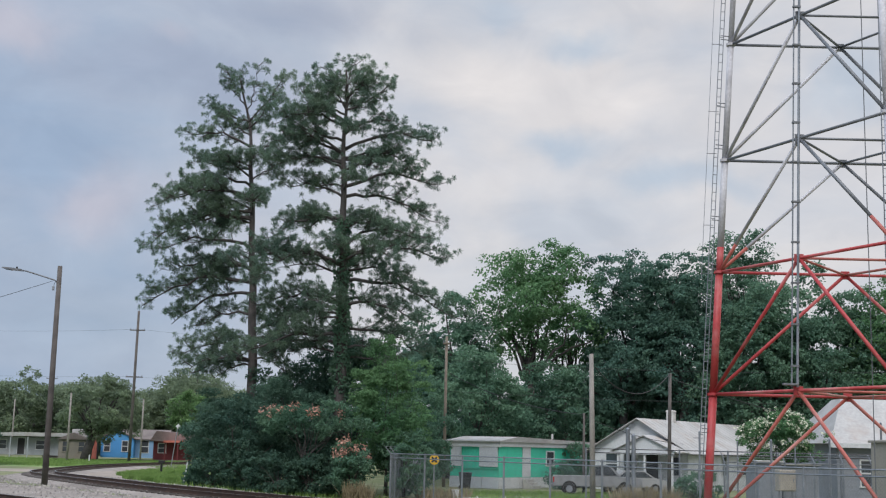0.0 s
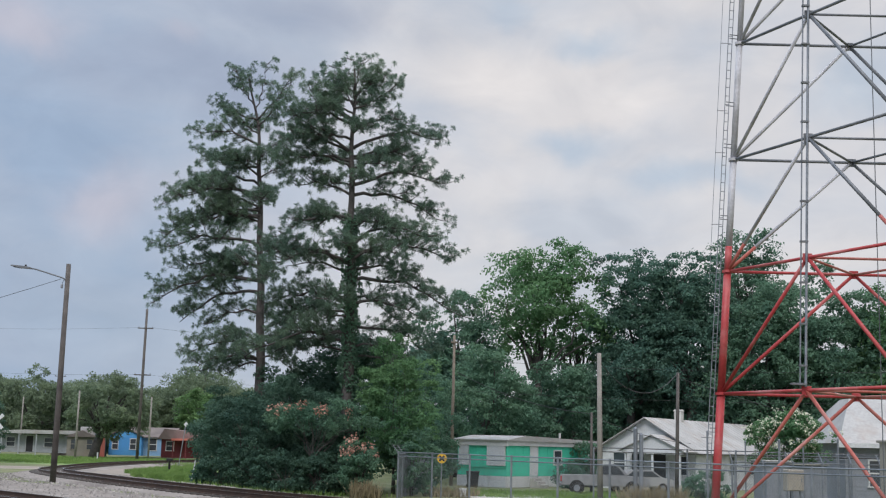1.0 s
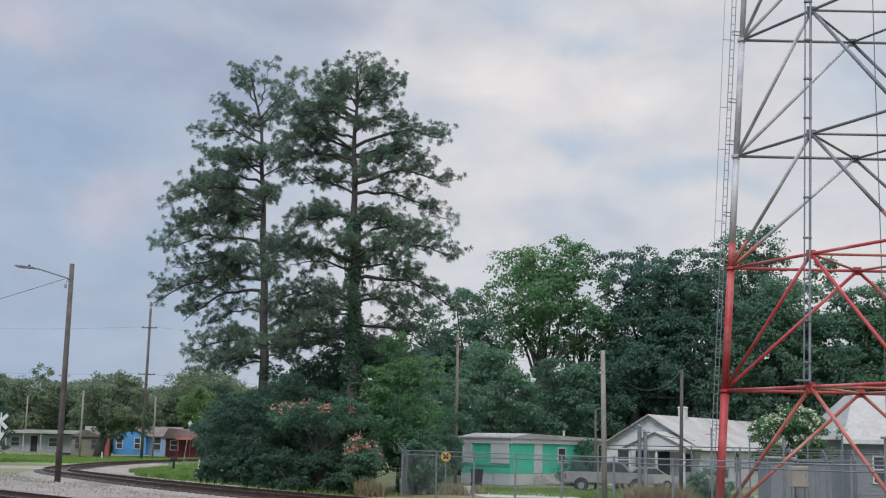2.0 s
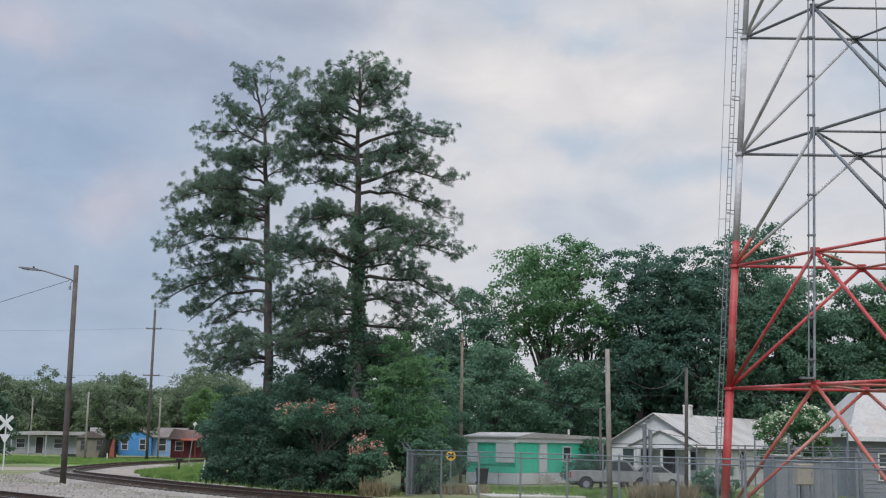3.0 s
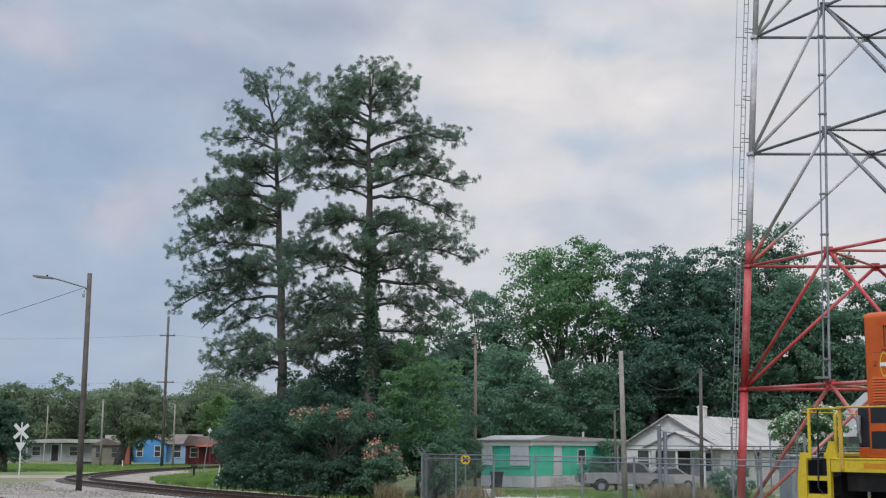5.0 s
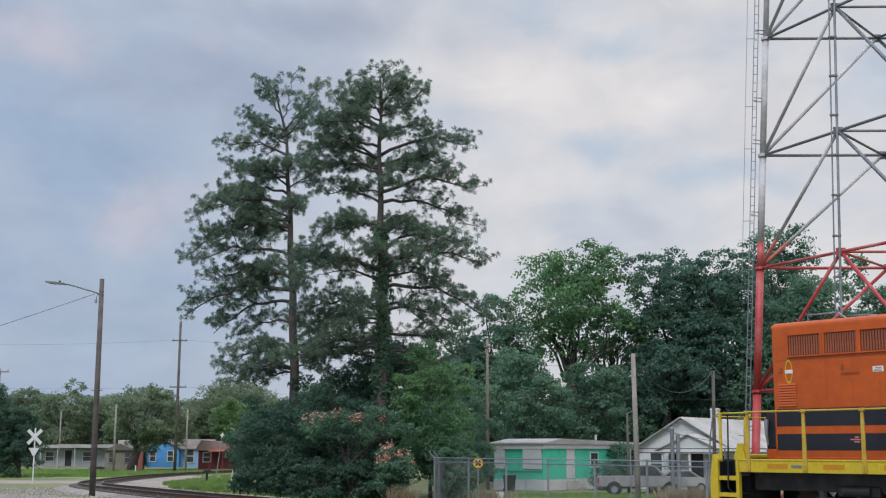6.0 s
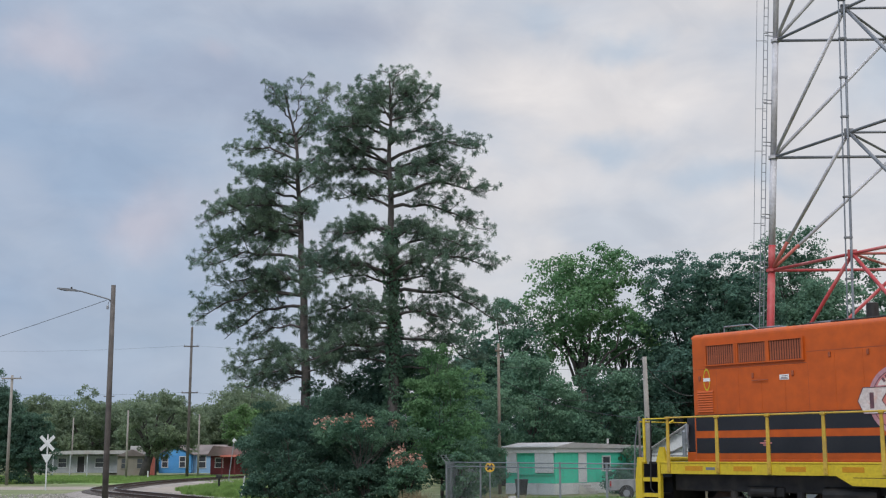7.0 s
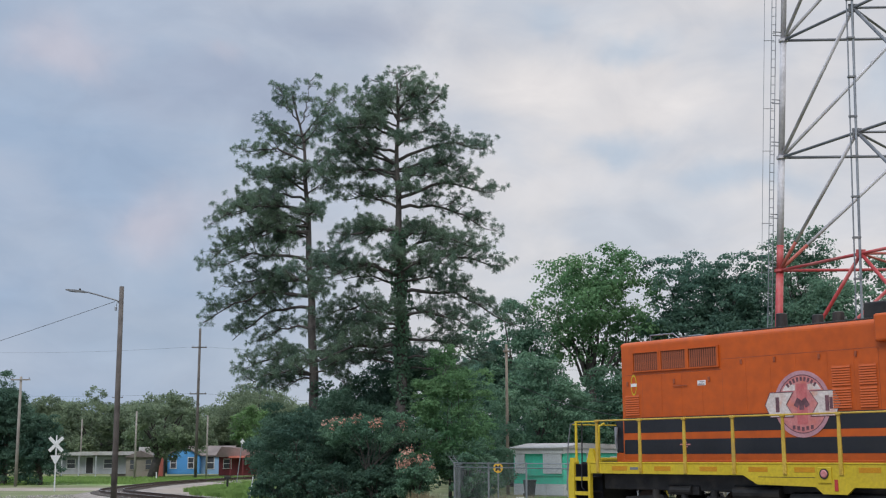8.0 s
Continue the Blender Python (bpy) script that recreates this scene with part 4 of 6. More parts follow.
broadleaf("oak_tree", (-40.3, 152, 0), 3.0, (2.0, 6.1, 5.4, 5.0, 3.8), 120, "hazy_far_oak", 0.34, 71, "broad round oak before the blue house", FT, 0.55, 0.22, 1.3)
broadleaf("oak_tree", (-50.5, 195, 0), 2.6, (0, 6.8, 9.0, 5.0, 5.6), 130, "hazy_far_oak", 0.42, 72, "green oak behind the pale trailer home", FT, 0.5, 0.22, 1.3)
broadleaf("oak_tree", (-60, 190, 0), 2.6, (0, 6.2, 8.4, 5.0, 5.4), 130, "hazy_far_oak", 0.42, 73, "low green oak behind the pale trailer home", FT, 0.5, 0.22, 1.3)
broadleaf("oak_tree", (-54, 205, 0), 3, (0, 6.0, 7.5, 4.0, 5.6), 130, "hazy_far_oak", 0.44, 84, "green oak behind the long trailer home", FT, 0.4, 0.24, 1.2)
broadleaf("oak_tree", (-39, 215, 0), 4, (0, 8.0, 8.0, 5.0, 6.5), 130, "hazy_far_oak", 0.44, 74, "tall oak far behind the blue house", FT, 0.5, 0.22, 1.1)
broadleaf("oak_tree", (-34.5, 190, 0), 4, (0, 9.0, 5.4, 4.0, 5.2), 60, "hazy_far_oak", 0.36, 75, "open grey-green tree behind the red house", FT, 0.4, 0.2, 0.9, shell=0.35)
broadleaf("young_tree", (-31.6, 174, 0), 2, (0, 5.2, 3.6, 3.0, 4.2), 70, "fresh", 0.30, 76, "bright green young tree beside the red house", FT, 0.2, 0.26, 1.2)
broadleaf("oak_tree", (-27, 185, 0), 3, (0, 6.0, 6.0, 4.0, 5.2), 50, "hazy_far_oak", 0.4, 77, "green oak behind the thicket", FT, 0.4, 0.24, 1.1)
broadleaf("oak_tree", (-72, 205, 0), 3, (0, 6.4, 8.0, 4.0, 5.6), 130, "hazy_far_oak", 0.44, 78, "far green oak beyond the crossing", FT, 0.4, 0.24, 1.2)
broadleaf("cedar_tree", (-45.5, 118, 0), 1.0, (0, 4.9, 5.4, 3.6, 5.3), 150, "cedar", 0.19, 79, "dense dark cedar beside the crossing road", FT, 0.3, 0.17, 1.5, shell=0.35, taper=0.72)
broadleaf("cedar_tree", (-41.6, 117, 0), 0.8, (0, 3.6, 3.0, 2.4, 4.0), 90, "cedar", 0.18, 80, "dark pointed cedar beside the crossing road", FT, 0.2, 0.19, 1.5, shell=0.35, taper=0.72)

for i, (x, h_) in enumerate(((-76, 6.0), (-65, 6.6), (-55, 6.6), (-44, 6.4), (-33, 5.6))):
    broadleaf("oak_tree", (x, 216 + 4 * (i % 2), 0), 1.6, (0, h_ * 0.9, 7.4, 3.0, h_), 90, "hazy_far_oak", 0.5, 110 + i, "dark oak in the belt behind the far houses", FT, 0.4, 0.26, 1.3, shell=0.35)

# distant belt of woodland closing the horizon
rng = np.random.default_rng(77)
n = 26000
bx = rng.uniform(-420, 420, n)
top_h = 6.0 + 2.4 * np.sin(bx * 0.05) + 1.6 * np.sin(bx * 0.17 + 1) + 1.0 * np.sin(bx * 0.61)
bp = np.stack([bx, 300 + rng.uniform(-6, 6, n), rng.uniform(0.02, 1, n) ** 0.7 * top_h], 1)
quads_mesh("woodland", leaf_quads(rng, bp, np.tile([[0, -1.0, 0.3]], (n, 1)), 1.5), 4, "hazy_far_oak")
tagged(bpy.data.objects["woodland"], "distant belt of green woodland along the horizon", "woodland", "", "stuff")


def blades(name, cx, cy, rx, ry, n, h, material, seed, label, width=0.03):
    r = np.random.default_rng(seed)
    a, d = r.uniform(0, 6.283, n), np.sqrt(r.uniform(0, 1, n))
    x, y = cx + rx * d * np.cos(a), cy + ry * d * np.sin(a)
    z = lie(x, y)
    base = np.stack([x, y, z], 1)
    lean = r.normal(size=(n, 3)) * np.array([0.3, 0.3, 0]) + np.array([0, 0, 1])
    hh = h * r.uniform(0.5, 1.2, (n, 1))
    side = np.stack([np.cos(a * 7), np.sin(a * 7), 0 * a], 1) * width
    ob = quads_mesh(name, np.stack([base - side, base + side, base + lean * hh], 1).reshape(-1, 3), 3, material)
    return tagged(ob, label, "grass", "", "stuff")


blades("dry_grass", -2.9, 62.0, 0.8, 0.5, 420, 0.85, "straw", 1, "tall dry straw-coloured grass before the shrubs")
blades("dry_grass", 1.4, 66, 1.5, 0.9, 520, 0.6, "straw", 2, "dry tawny grass behind the fence")
blades("dry_grass", 10.6, 58, 1.6, 0.8, 1500, 1.0, "straw", 3, "tall dry weeds behind the fence")
broadleaf("shrub", (13.6, 61, 0), 0.3, (0, 0.9, 1.1, 0.9, 0.95), 30, "shrub", 0.13, 85, "round green bush behind the fence", "", 0.05, 0.32, 1.3)
blades("grass", -60, 136, 48, 21, 34000, 0.26, "grass", 5, "bright green rough grass before the far houses", 0.10)
blades("grass", -16.0, 84, 3.0, 9.0, 9000, 0.32, "grass", 6, "green grass on the verge beside the thicket", 0.05)
blades("grass", -20.5, 106, 2.6, 17, 9000, 0.30, "grass", 9, "rough green grass along the dirt road", 0.06)
blades("grass", -7.5, 64.2, 6.5, 1.2, 600, 0.25, "grass", 7, "short green grass along the thicket", 0.035)
blades("grass", 9, 70, 9, 6, 9000, 0.22, "grass", 8, "mown grass round the trailer home", 0.05)


# ---- buildings ----
def window(parent, m, w, h, frame_mat="trim_white", bars=True):
    """A window in a wall: frame, sill, dark pane, a middle bar; faces local -y."""
    win = part("window", B(-w / 2 - 0.08, w / 2 + 0.08, -0.07, 0.02, h, h + 0.09, bevel=0.008), frame_mat, parent)
    win.matrix_basis = m
    for x0, x1, z0, z1 in ((-w / 2 - 0.08, -w / 2, 0, h), (w / 2, w / 2 + 0.08, 0, h)):
        part("window_frame", B(x0, x1, -0.07, 0.02, z0, z1, bevel=0.008), frame_mat, win)
    part("window_sill", B(-w / 2 - 0.12, w / 2 + 0.12, -0.09, 0.02, -0.08, 0, bevel=0.008), frame_mat, win)
    part("pane", B(-w / 2, w / 2, -0.034, 0.015, 0, h), "glass", win)
    if bars:
        part("window_bar", B(-w / 2, w / 2, -0.048, -0.035, h * 0.48, h * 0.54), frame_mat, win)
    return win


def door(parent, m, w=0.9, h=2.03, material="shadow_room"):
    d = part("door", B(-w / 2, w / 2, -0.04, 0.02, 0, h, bevel=0.01), material, parent)
    d.matrix_basis = m
    part("door_handle", B(w / 2 - 0.14, w / 2 - 0.09, -0.08, -0.04, 0.98, 1.04, bevel=0.01), "galv", d)
    part("door_frame", prism(bmesh.new(), [(-w / 2 - 0.09, 0), (-w / 2, 0), (-w / 2, h), (w / 2, h), (w / 2, 0), (w / 2 + 0.09, 0), (w / 2 + 0.09, h + 0.09), (-w / 2 - 0.09, h + 0.09)], -0.05, 0.01), "white_paint", d)
    return d


def siding(parent, outline_w, z0, z1, m, material, pitch=0.2, taper=None):
    """Lapped boards on a wall that faces local -y; taper(z) gives the span at a height."""
    n = int((z1 - z0) / pitch)
    for i in range(n):
        z = z0 + i * (z1 - z0) / n
        a, b = taper(z + 0.5 * pitch) if taper else (0, outline_w)
        if b - a < 0.15:
            continue
        hgt = (z1 - z0) / n
        bm = bmesh.new()
        vs = [bm.verts.new(p) for p in ((a, -0.022, z), (b, -0.022, z), (b, -0.004, z + hgt), (a, -0.004, z + hgt), (a, 0, z), (b, 0, z))]
        bm.faces.new((vs[0], vs[1], vs[2], vs[3]))
        bm.faces.new((vs[0], vs[4], vs[5], vs[1]))
        part("board", bm, material, parent).matrix_basis = m


def gable_roof(parent, x0, x1, y0, y1, eave, ridge, over, thick, material, ribs=0):
    """A pitched roof with the ridge along x: two slopes, with standing ribs."""
    ym = (y0 + y1) / 2
    k = (ridge - eave) / (ym - y0)
    for sgn, ye in ((-1, y0), (1, y1)):
        bm = bmesh.new()
        yo, zo = ye + sgn * over, eave - over * k
        q = [(x0 - over, yo, zo), (x1 + over, yo, zo), (x1 + over, ym, ridge), (x0 - over, ym, ridge)]
        lo = [bm.verts.new(p) for p in q]
        hi = [bm.verts.new((p[0], p[1], p[2] + thick)) for p in q]
        bm.faces.new(lo)
        bm.faces.new(hi)
        for i in range(4):
            bm.faces.new((lo[i], lo[(i + 1) % 4], hi[(i + 1) % 4], hi[i]))
        bmesh.ops.recalc_face_normals(bm, faces=bm.faces[:])
        roof = part("roof", bm, material, parent)
        for i in range(ribs):
            x = x0 - over + (x1 - x0 + 2 * over) * (i + 0.5) / ribs
            bm = T([(x, yo, zo + thick), (x, ym, ridge + thick)], 0.025, 4)
            part("roof_rib", bm, material, roof)


# teal trailer home
home = thing("trailer_home", (5.3, 82, 0), 52.0, "teal trailer home with white skirting and a flat pale roof", "trailer home")
part("wall", B(0.05, 15, 0.0, 4.0, 0.75, 2.85), "teal", home, "teal metal siding")
for i in range(15):
    part("siding_joint", B(i + 0.02, i + 0.06, -0.02, 0.0, 0.8, 2.8), "teal", home)
for i in range(12):
    w = 15 / 12
    part("skirting", B(i * w + 0.02, (i + 1) * w - 0.02, -0.03 + (i % 3) * 0.012, 0.02, 0.02, 0.74), "trim_white", home, "white skirting panel")
for i in range(3):
    part("skirting", B(-0.03 - (i % 2) * 0.02, 0.02, i * 1.33 + 0.02, (i + 1) * 1.33 - 0.02, 0.02, 0.74), "white_paint", home, "pale skirting panel")
part("fascia", prism(bmesh.new(), [(-0.12, 2.72), (-0.12, 3.18), (0.06, 3.18), (0.06, 2.72)], -0.15, 4.15), "trim_white", home, "white end fascia")
part("fascia", B(0.06, 9.4, -0.15, -0.02, 2.75, 3.10, bevel=0.01), "trim_white", home, "white eave fascia")
rf = bmesh.new()
prism(rf, [(-0.25, 3.12), (1.9, 3.42), (15.2, 3.12), (15.2, 3.02), (-0.25, 3.06)], -0.28, 4.25)
part("roof", rf, "tin", home, "pale rusted metal roof")
for i in range(9):
    part("roof_seam", B(1.9 + i * 1.45, 1.94 + i * 1.45, -0.29, 4.26, 3.10 + 0.26 * (1 - i / 9.2), 3.17 + 0.26 * (1 - i / 9.2)), "rust_roof", home)
for y0, w in ((3.45, 0.8), (0.8, 1.45)):
    part("shutter", B(-0.09, 0.05, y0 - w / 2, y0 + w / 2, 1.42, 2.72, bevel=0.02), "white_paint", home, "grey window awning panel")
part("trim", B(-0.03, 0.05, 0.0, 4.0, 1.28, 1.36), "teal", home)
door(home, Matrix.Translation((3.3, 0, 0.78)), 0.8, 2.0, "trim_white")
window(home, Matrix.Translation((6.3, 0, 1.55)), 0.9, 0.9)
window(home, Matrix.Translation((11.0, 0, 1.55)), 0.9, 0.9)
for i in range(3):
    part("step", B(2.8, 3.8, -0.35 - 0.28 * i, -0.05 - 0.28 * i, 0, 0.62 - 0.2 * i, bevel=0.01), "concrete", home)
part("vent_pipe", T([(9.5, 1.8, 3.2), (9.5, 1.8, 3.75)], 0.08, 10), "tin", home)
broadleaf("vine_shrub", (11.2, 88.6, 0), 0.3, (0, 1.7, 1.6, 1.1, 1.7), 34, "shrub", 0.17, 81, "green creeper growing over the trailer home's wall", "", 0.05, 0.32, 1.3)
broadleaf("shrub", (9.6, 84, 0), 0.3, (0, 0.9, 1.2, 0.9, 1.0), 26, "dark", 0.13, 82, "dark round bush beside the trailer home", "", 0.05, 0.32, 1.4)

# white house with a porch
house = thing("house", (18.1, 83.5, 0), 55.0, "white clapboard house with tin roof and small gabled porch", "house")
part("wall", prism(bmesh.new(), [(0, 0), (20, 0), (20, 2.75), (0, 2.75)], 0.02, 7.18), "white_paint", house, "white wall")
bm = bmesh.new()
for x in (0.02, 19.9):
    vs = [bm.verts.new(p) for p in ((x, 0, 2.75), (x, 7.2, 2.75), (x, 3.6, 4.8), (x + 0.1, 0, 2.75), (x + 0.1, 7.2, 2.75), (x + 0.1, 3.6, 4.8))]
    bm.faces.new(vs[:3])
    bm.faces.new(vs[3:])
    bm.faces.new((vs[0], vs[2], vs[5], vs[3]))
    bm.faces.new((vs[1], vs[4], vs[5], vs[2]))
bmesh.ops.recalc_face_normals(bm, faces=bm.faces[:])
part("gable", bm, "white_paint", house)
GW = pose(0, 7.2, 0, 0, 0, -90)
siding(house, 7.2, 0.4, 4.7, GW, "white_paint", 0.2, lambda z: (0, 7.2) if z < 2.75 else ((z - 2.75) * 1.75, 7.2 - (z - 2.75) * 1.75))
siding(house, 20, 0.4, 2.7, Matrix.Identity(4), "white_paint", 0.23)
gable_roof(house, 0, 20, 0, 7.2, 2.75, 4.86, 0.45, 0.06, "tin", 26)
window(house, GW @ Matrix.Translation((1.6, 0, 1.1)), 0.9, 1.35)
window(house, GW @ Matrix.Translation((3.0, 0, 1.1)), 0.9, 1.35)
for x in (3.2, 6.5, 10.5):
    window(house, Matrix.Translation((x, 0, 1.1)), 0.85, 1.3)
# porch
part("porch_deck", B(-2.2, 0, 0.1, 4.3, 0.05, 0.45, bevel=0.02), "concrete", house)
for y in (0.25, 2.2, 4.15):
    part("porch_post", B(-2.12, -1.98, y - 0.07, y + 0.07, 0.45, 2.45, bevel=0.01), "white_paint", house)
part("porch_beam", B(-2.2, -1.95, 0.0, 4.4, 2.45, 2.70, bevel=0.01), "white_paint", house)
door(house, GW @ Matrix.Translation((4.6, -0.03, 0.45)), 0.95, 2.03)
window(house, GW @ Matrix.Translation((6.2, 0, 1.1)), 0.9, 1.2)
bm = bmesh.new()
vs = [bm.verts.new(p) for p in ((-2.15, 0.0, 2.7), (-2.15, 4.4, 2.7), (-2.15, 2.2, 3.65), (-2.05, 0.0, 2.7), (-2.05, 4.4, 2.7), (-2.05, 2.2, 3.65))]
for f in ((0, 1, 2), (3, 5, 4), (0, 2, 5, 3), (1, 4, 5, 2), (0, 3, 4, 1)):
    bm.faces.new([vs[i] for i in f])
part("porch_gable", bm, "white_paint", house)
gable_roof(house, -2.1, 2.4, 0.0, 4.4, 2.70, 3.68, 0.25, 0.05, "tin", 7)
chim = part("chimney", B(5.2, 5.75, 3.3, 3.85, 4.3, 5.65, bevel=0.06), "brick", house, "pale rendered chimney")
part("chimney_cap", B(5.17, 5.78, 3.27, 3.88, 5.5, 5.6, bevel=0.03), "brick", chim)
part("vent_pipe", T([(11, 2.6, 4.2), (11, 2.6, 4.85)], 0.10, 10), "tin", house)

# second white house with a hipped roof
hip = thing("house", (23.6, 70, 0), 0, "white house with a pale hipped roof beyond the tower", "house")
# white walls, coloured as they look in shade
part("wall", B(0, 13, 0, 8, 0, 3.4), "shaded_pale_wall", hip)
siding(hip, 13, 0.3, 3.4, Matrix.Identity(4), "shaded_pale_wall", 0.22)
bm = bmesh.new()
lo = [bm.verts.new(p) for p in ((-0.5, -0.5, 3.35), (13.5, -0.5, 3.35), (13.5, 8.5, 3.35), (-0.5, 8.5, 3.35))]
hi = [bm.verts.new(p) for p in ((1.4, 3.2, 6.0), (11.6, 3.2, 6.0), (11.6, 4.8, 6.0), (1.4, 4.8, 6.0))]
bm.faces.new(lo[::-1])
bm.faces.new(hi)
for i in range(4):
    bm.faces.new((lo[i], lo[(i + 1) % 4], hi[(i + 1) % 4], hi[i]))
part("roof", bm, "tin", hip, "pale weathered hipped roof")
part("fascia", B(-0.52, 13.52, -0.54, -0.48, 3.12, 3.37), "white_paint", hip)
window(hip, Matrix.Translation((1.9, -0.02, 1.0)), 1.1, 1.4)
window(hip, Matrix.Translation((5.0, -0.02, 1.0)), 1.1, 1.4)

# pale sheds behind the fence
# shed walls carry the same painted-in shade
for (x, y), w, d, h_, mat_, lab in (((16.85, 61.6), 1.15, 2.4, 2.28, "shaded_pale_wall", "narrow pale metal shed behind the fences"), ((18.3, 62.4), 1.8, 2.6, 2.15, "shaded_pale_wall", "low grey metal shed behind the fences")):
    shed = thing("shed", (x, y, 0), 0, lab, "shed", "sheds in the tower yard")
    part("wall", B(0, w, 0, d, 0, h_), mat_, shed)
    n_r = round(w / 0.23)
    for i in range(n_r):
        part("rib", B((i + 0.3) * w / n_r, (i + 0.5) * w / n_r, -0.025, 0, 0.02, h_ - 0.05), mat_, shed)
    part("roof", B(-0.1, w + 0.1, -0.15, d + 0.15, h_, h_ + 0.07, bevel=0.015), "tin", shed)

broadleaf("oleander_shrub", (19.5, 68, 0), 1.2, (0.2, 3.45, 2.6, 1.6, 1.5), 70, "pecan", 0.15, 83, "green oleander shrub covered with white blossom", "", 0.08, 0.28, 1.3,
          fruit=("white_bloom", 64, 0.20, "white blossom clusters", -0.5))

# tan equipment shelter and beige cabinet by the tower
shel = thing("equipment_shelter", (19.35, 50, 0), 0, "tan equipment shelter beside the radio tower", "shelter")
part("wall", B(0, 5, 0, 3, 0.1, 3.25, bevel=0.02), "beige", shel)
for i in range(5):
    part("panel", B(i + 0.03, i + 0.97, -0.02, 0, 0.15, 3.1, bevel=0.006), "beige", shel)
part("roof", B(-0.1, 5.1, -0.1, 3.1, 3.25, 3.36, bevel=0.02), "beige", shel)
cab_ = thing("electrical_cabinet", (14.22, 49, 0), 8, "beige electrical cabinet on steel legs", "cabinet")
part("body", B(0, 0.70, 0, 0.4, 1.25, 2.08, bevel=0.03), "beige", cab_)
cd = part("cabinet_door", B(0.04, 0.66, -0.03, 0, 1.29, 2.04, bevel=0.01), "beige", cab_)
part("handle", B(0.56, 0.60, -0.06, -0.03, 1.6, 1.74, bevel=0.005), "galv", cd)
for x in (0.08, 0.62):
    part("leg", T([(x, 0.2, 0), (x, 0.2, 1.28)], 0.03, 8), "galv", cab_)

# far houses
far = thing("trailer_home", (-57.0, 160, 0), 0, "long pale grey trailer home with porch and white roof", "trailer home")
part("wall", B(0, 11.6, 0, 4, 0.4, 2.6), "grey_wall", far)
for i in range(12):
    part("siding_joint", B(i * 0.96 + 0.03, i * 0.96 + 0.09, -0.03, 0, 0.45, 2.55), "grey_wall", far)
part("roof", prism(bmesh.new(), [(-0.3, 2.75), (-0.3, 2.9), (6, 3.25), (15, 3.25), (15, 2.8)], -1.4, 4.2), "tin", far, "pale metal roof")
for x in (1.2, 4.0, 8.8):
    window(far, Matrix.Translation((x, 0, 1.15)), 1.0, 1.1)
door(far, Matrix.Translation((6.4, 0, 0.5)), 0.9, 2.0)
for x in (3.2, 5.4, 7.6, 9.8):
    part("porch_post", B(x - 0.06, x + 0.06, -1.3, -1.18, 0, 2.75), "grey_wall", far)
part("rooftop_box", B(12.6, 14.2, 0.5, 2, 3.2, 3.8, bevel=0.05), "tin", far)
tan = thing("house", (-45.3, 158, 0), 0, "small tan house with brown gabled roof and dark porch", "house")
part("wall", B(0, 3.8, 0, 5, 0, 2.5), "tan_wall", tan)
# the brown stands in for the shade under the porch roof
part("porch_wall", B(-2.6, 0, 2.2, 5, 0, 2.5), "brown_roof", tan, "porch wall coloured dark brown for its shade")
bm = prism(bmesh.new(), [(-0.2, 2.5), (4.0, 2.5), (1.9, 3.35)], -0.3, 5)
part("roof", bm, "brown_roof", tan)
window(tan, Matrix.Translation((0.9, 0, 1.0)), 0.7, 1.2, "tan_wall")
window(tan, Matrix.Translation((2.9, 0, 1.0)), 0.7, 1.2, "tan_wall")
part("pink_panel", B(3.82, 4.7, 0.3, 0.5, 0, 2.6), "coral", tan, "coral painted end wall")
blue_h = thing("house", (-41.0, 162, 0), 0, "bright blue house with gable front and white windows", "house")
part("wall", prism(bmesh.new(), [(0, 0.3), (4.2, 0.3), (4.2, 2.7), (2.1, 3.75), (0, 2.7)], 0, 8), "blue", blue_h)
part("wing", B(4.2, 7.6, 1.0, 7, 0.3, 2.75), "lit_blue", blue_h, "blue side wing, coloured lighter as if lit")
for i in range(12):
    z = 0.4 + i * 0.2
    part("board", B(0, 4.2, -0.03, 0, z, z + 0.02), "blue", blue_h)
gable_roof(blue_h, 4.0, 7.9, 1.0, 7.0, 2.75, 3.9, 0.3, 0.08, "brown_roof")
bm = bmesh.new()
for sgn in (-1, 1):
    xa = 2.1 + sgn * 2.5
    prism(bm, [(2.1, 3.82), (xa, 2.6), (xa, 2.72), (2.1, 3.96)], -0.3, 8.2)
part("roof", bm, "brown_roof", blue_h)
window(blue_h, Matrix.Translation((0.8, 0, 1.1)), 0.7, 1.3)
window(blue_h, Matrix.Translation((3.1, 0, 1.1)), 0.7, 1.3)
window(blue_h, Matrix.Translation((5.4, 1.0, 1.0)), 1.0, 1.5)
red_h = thing("house", (-33.4, 158, 0), 0, "dark red cabin with a rusty roof and coral porch", "house")
part("wall", B(0, 4.5, 0, 5, 0.2, 2.5), "red_wall", red_h)
part("roof", prism(bmesh.new(), [(-0.4, 2.5), (5.0, 2.5), (4.2, 3.5), (0.4, 3.8)], -0.5, 5.5), "rust_roof", red_h)
part("porch_roof", prism(bmesh.new(), [(1.6, 2.35), (5.2, 2.45), (5.2, 2.65), (1.6, 2.62)], -1.8, -0.4), "coral", red_h, "coral porch canopy")
for x in (1.8, 3.4, 5.0):
    part("porch_post", B(x - 0.06, x + 0.06, -1.7, -1.58, 0, 2.4), "red_wall", red_h)
window(red_h, Matrix.Translation((1.1, 0, 1.1)), 0.9, 1.1)


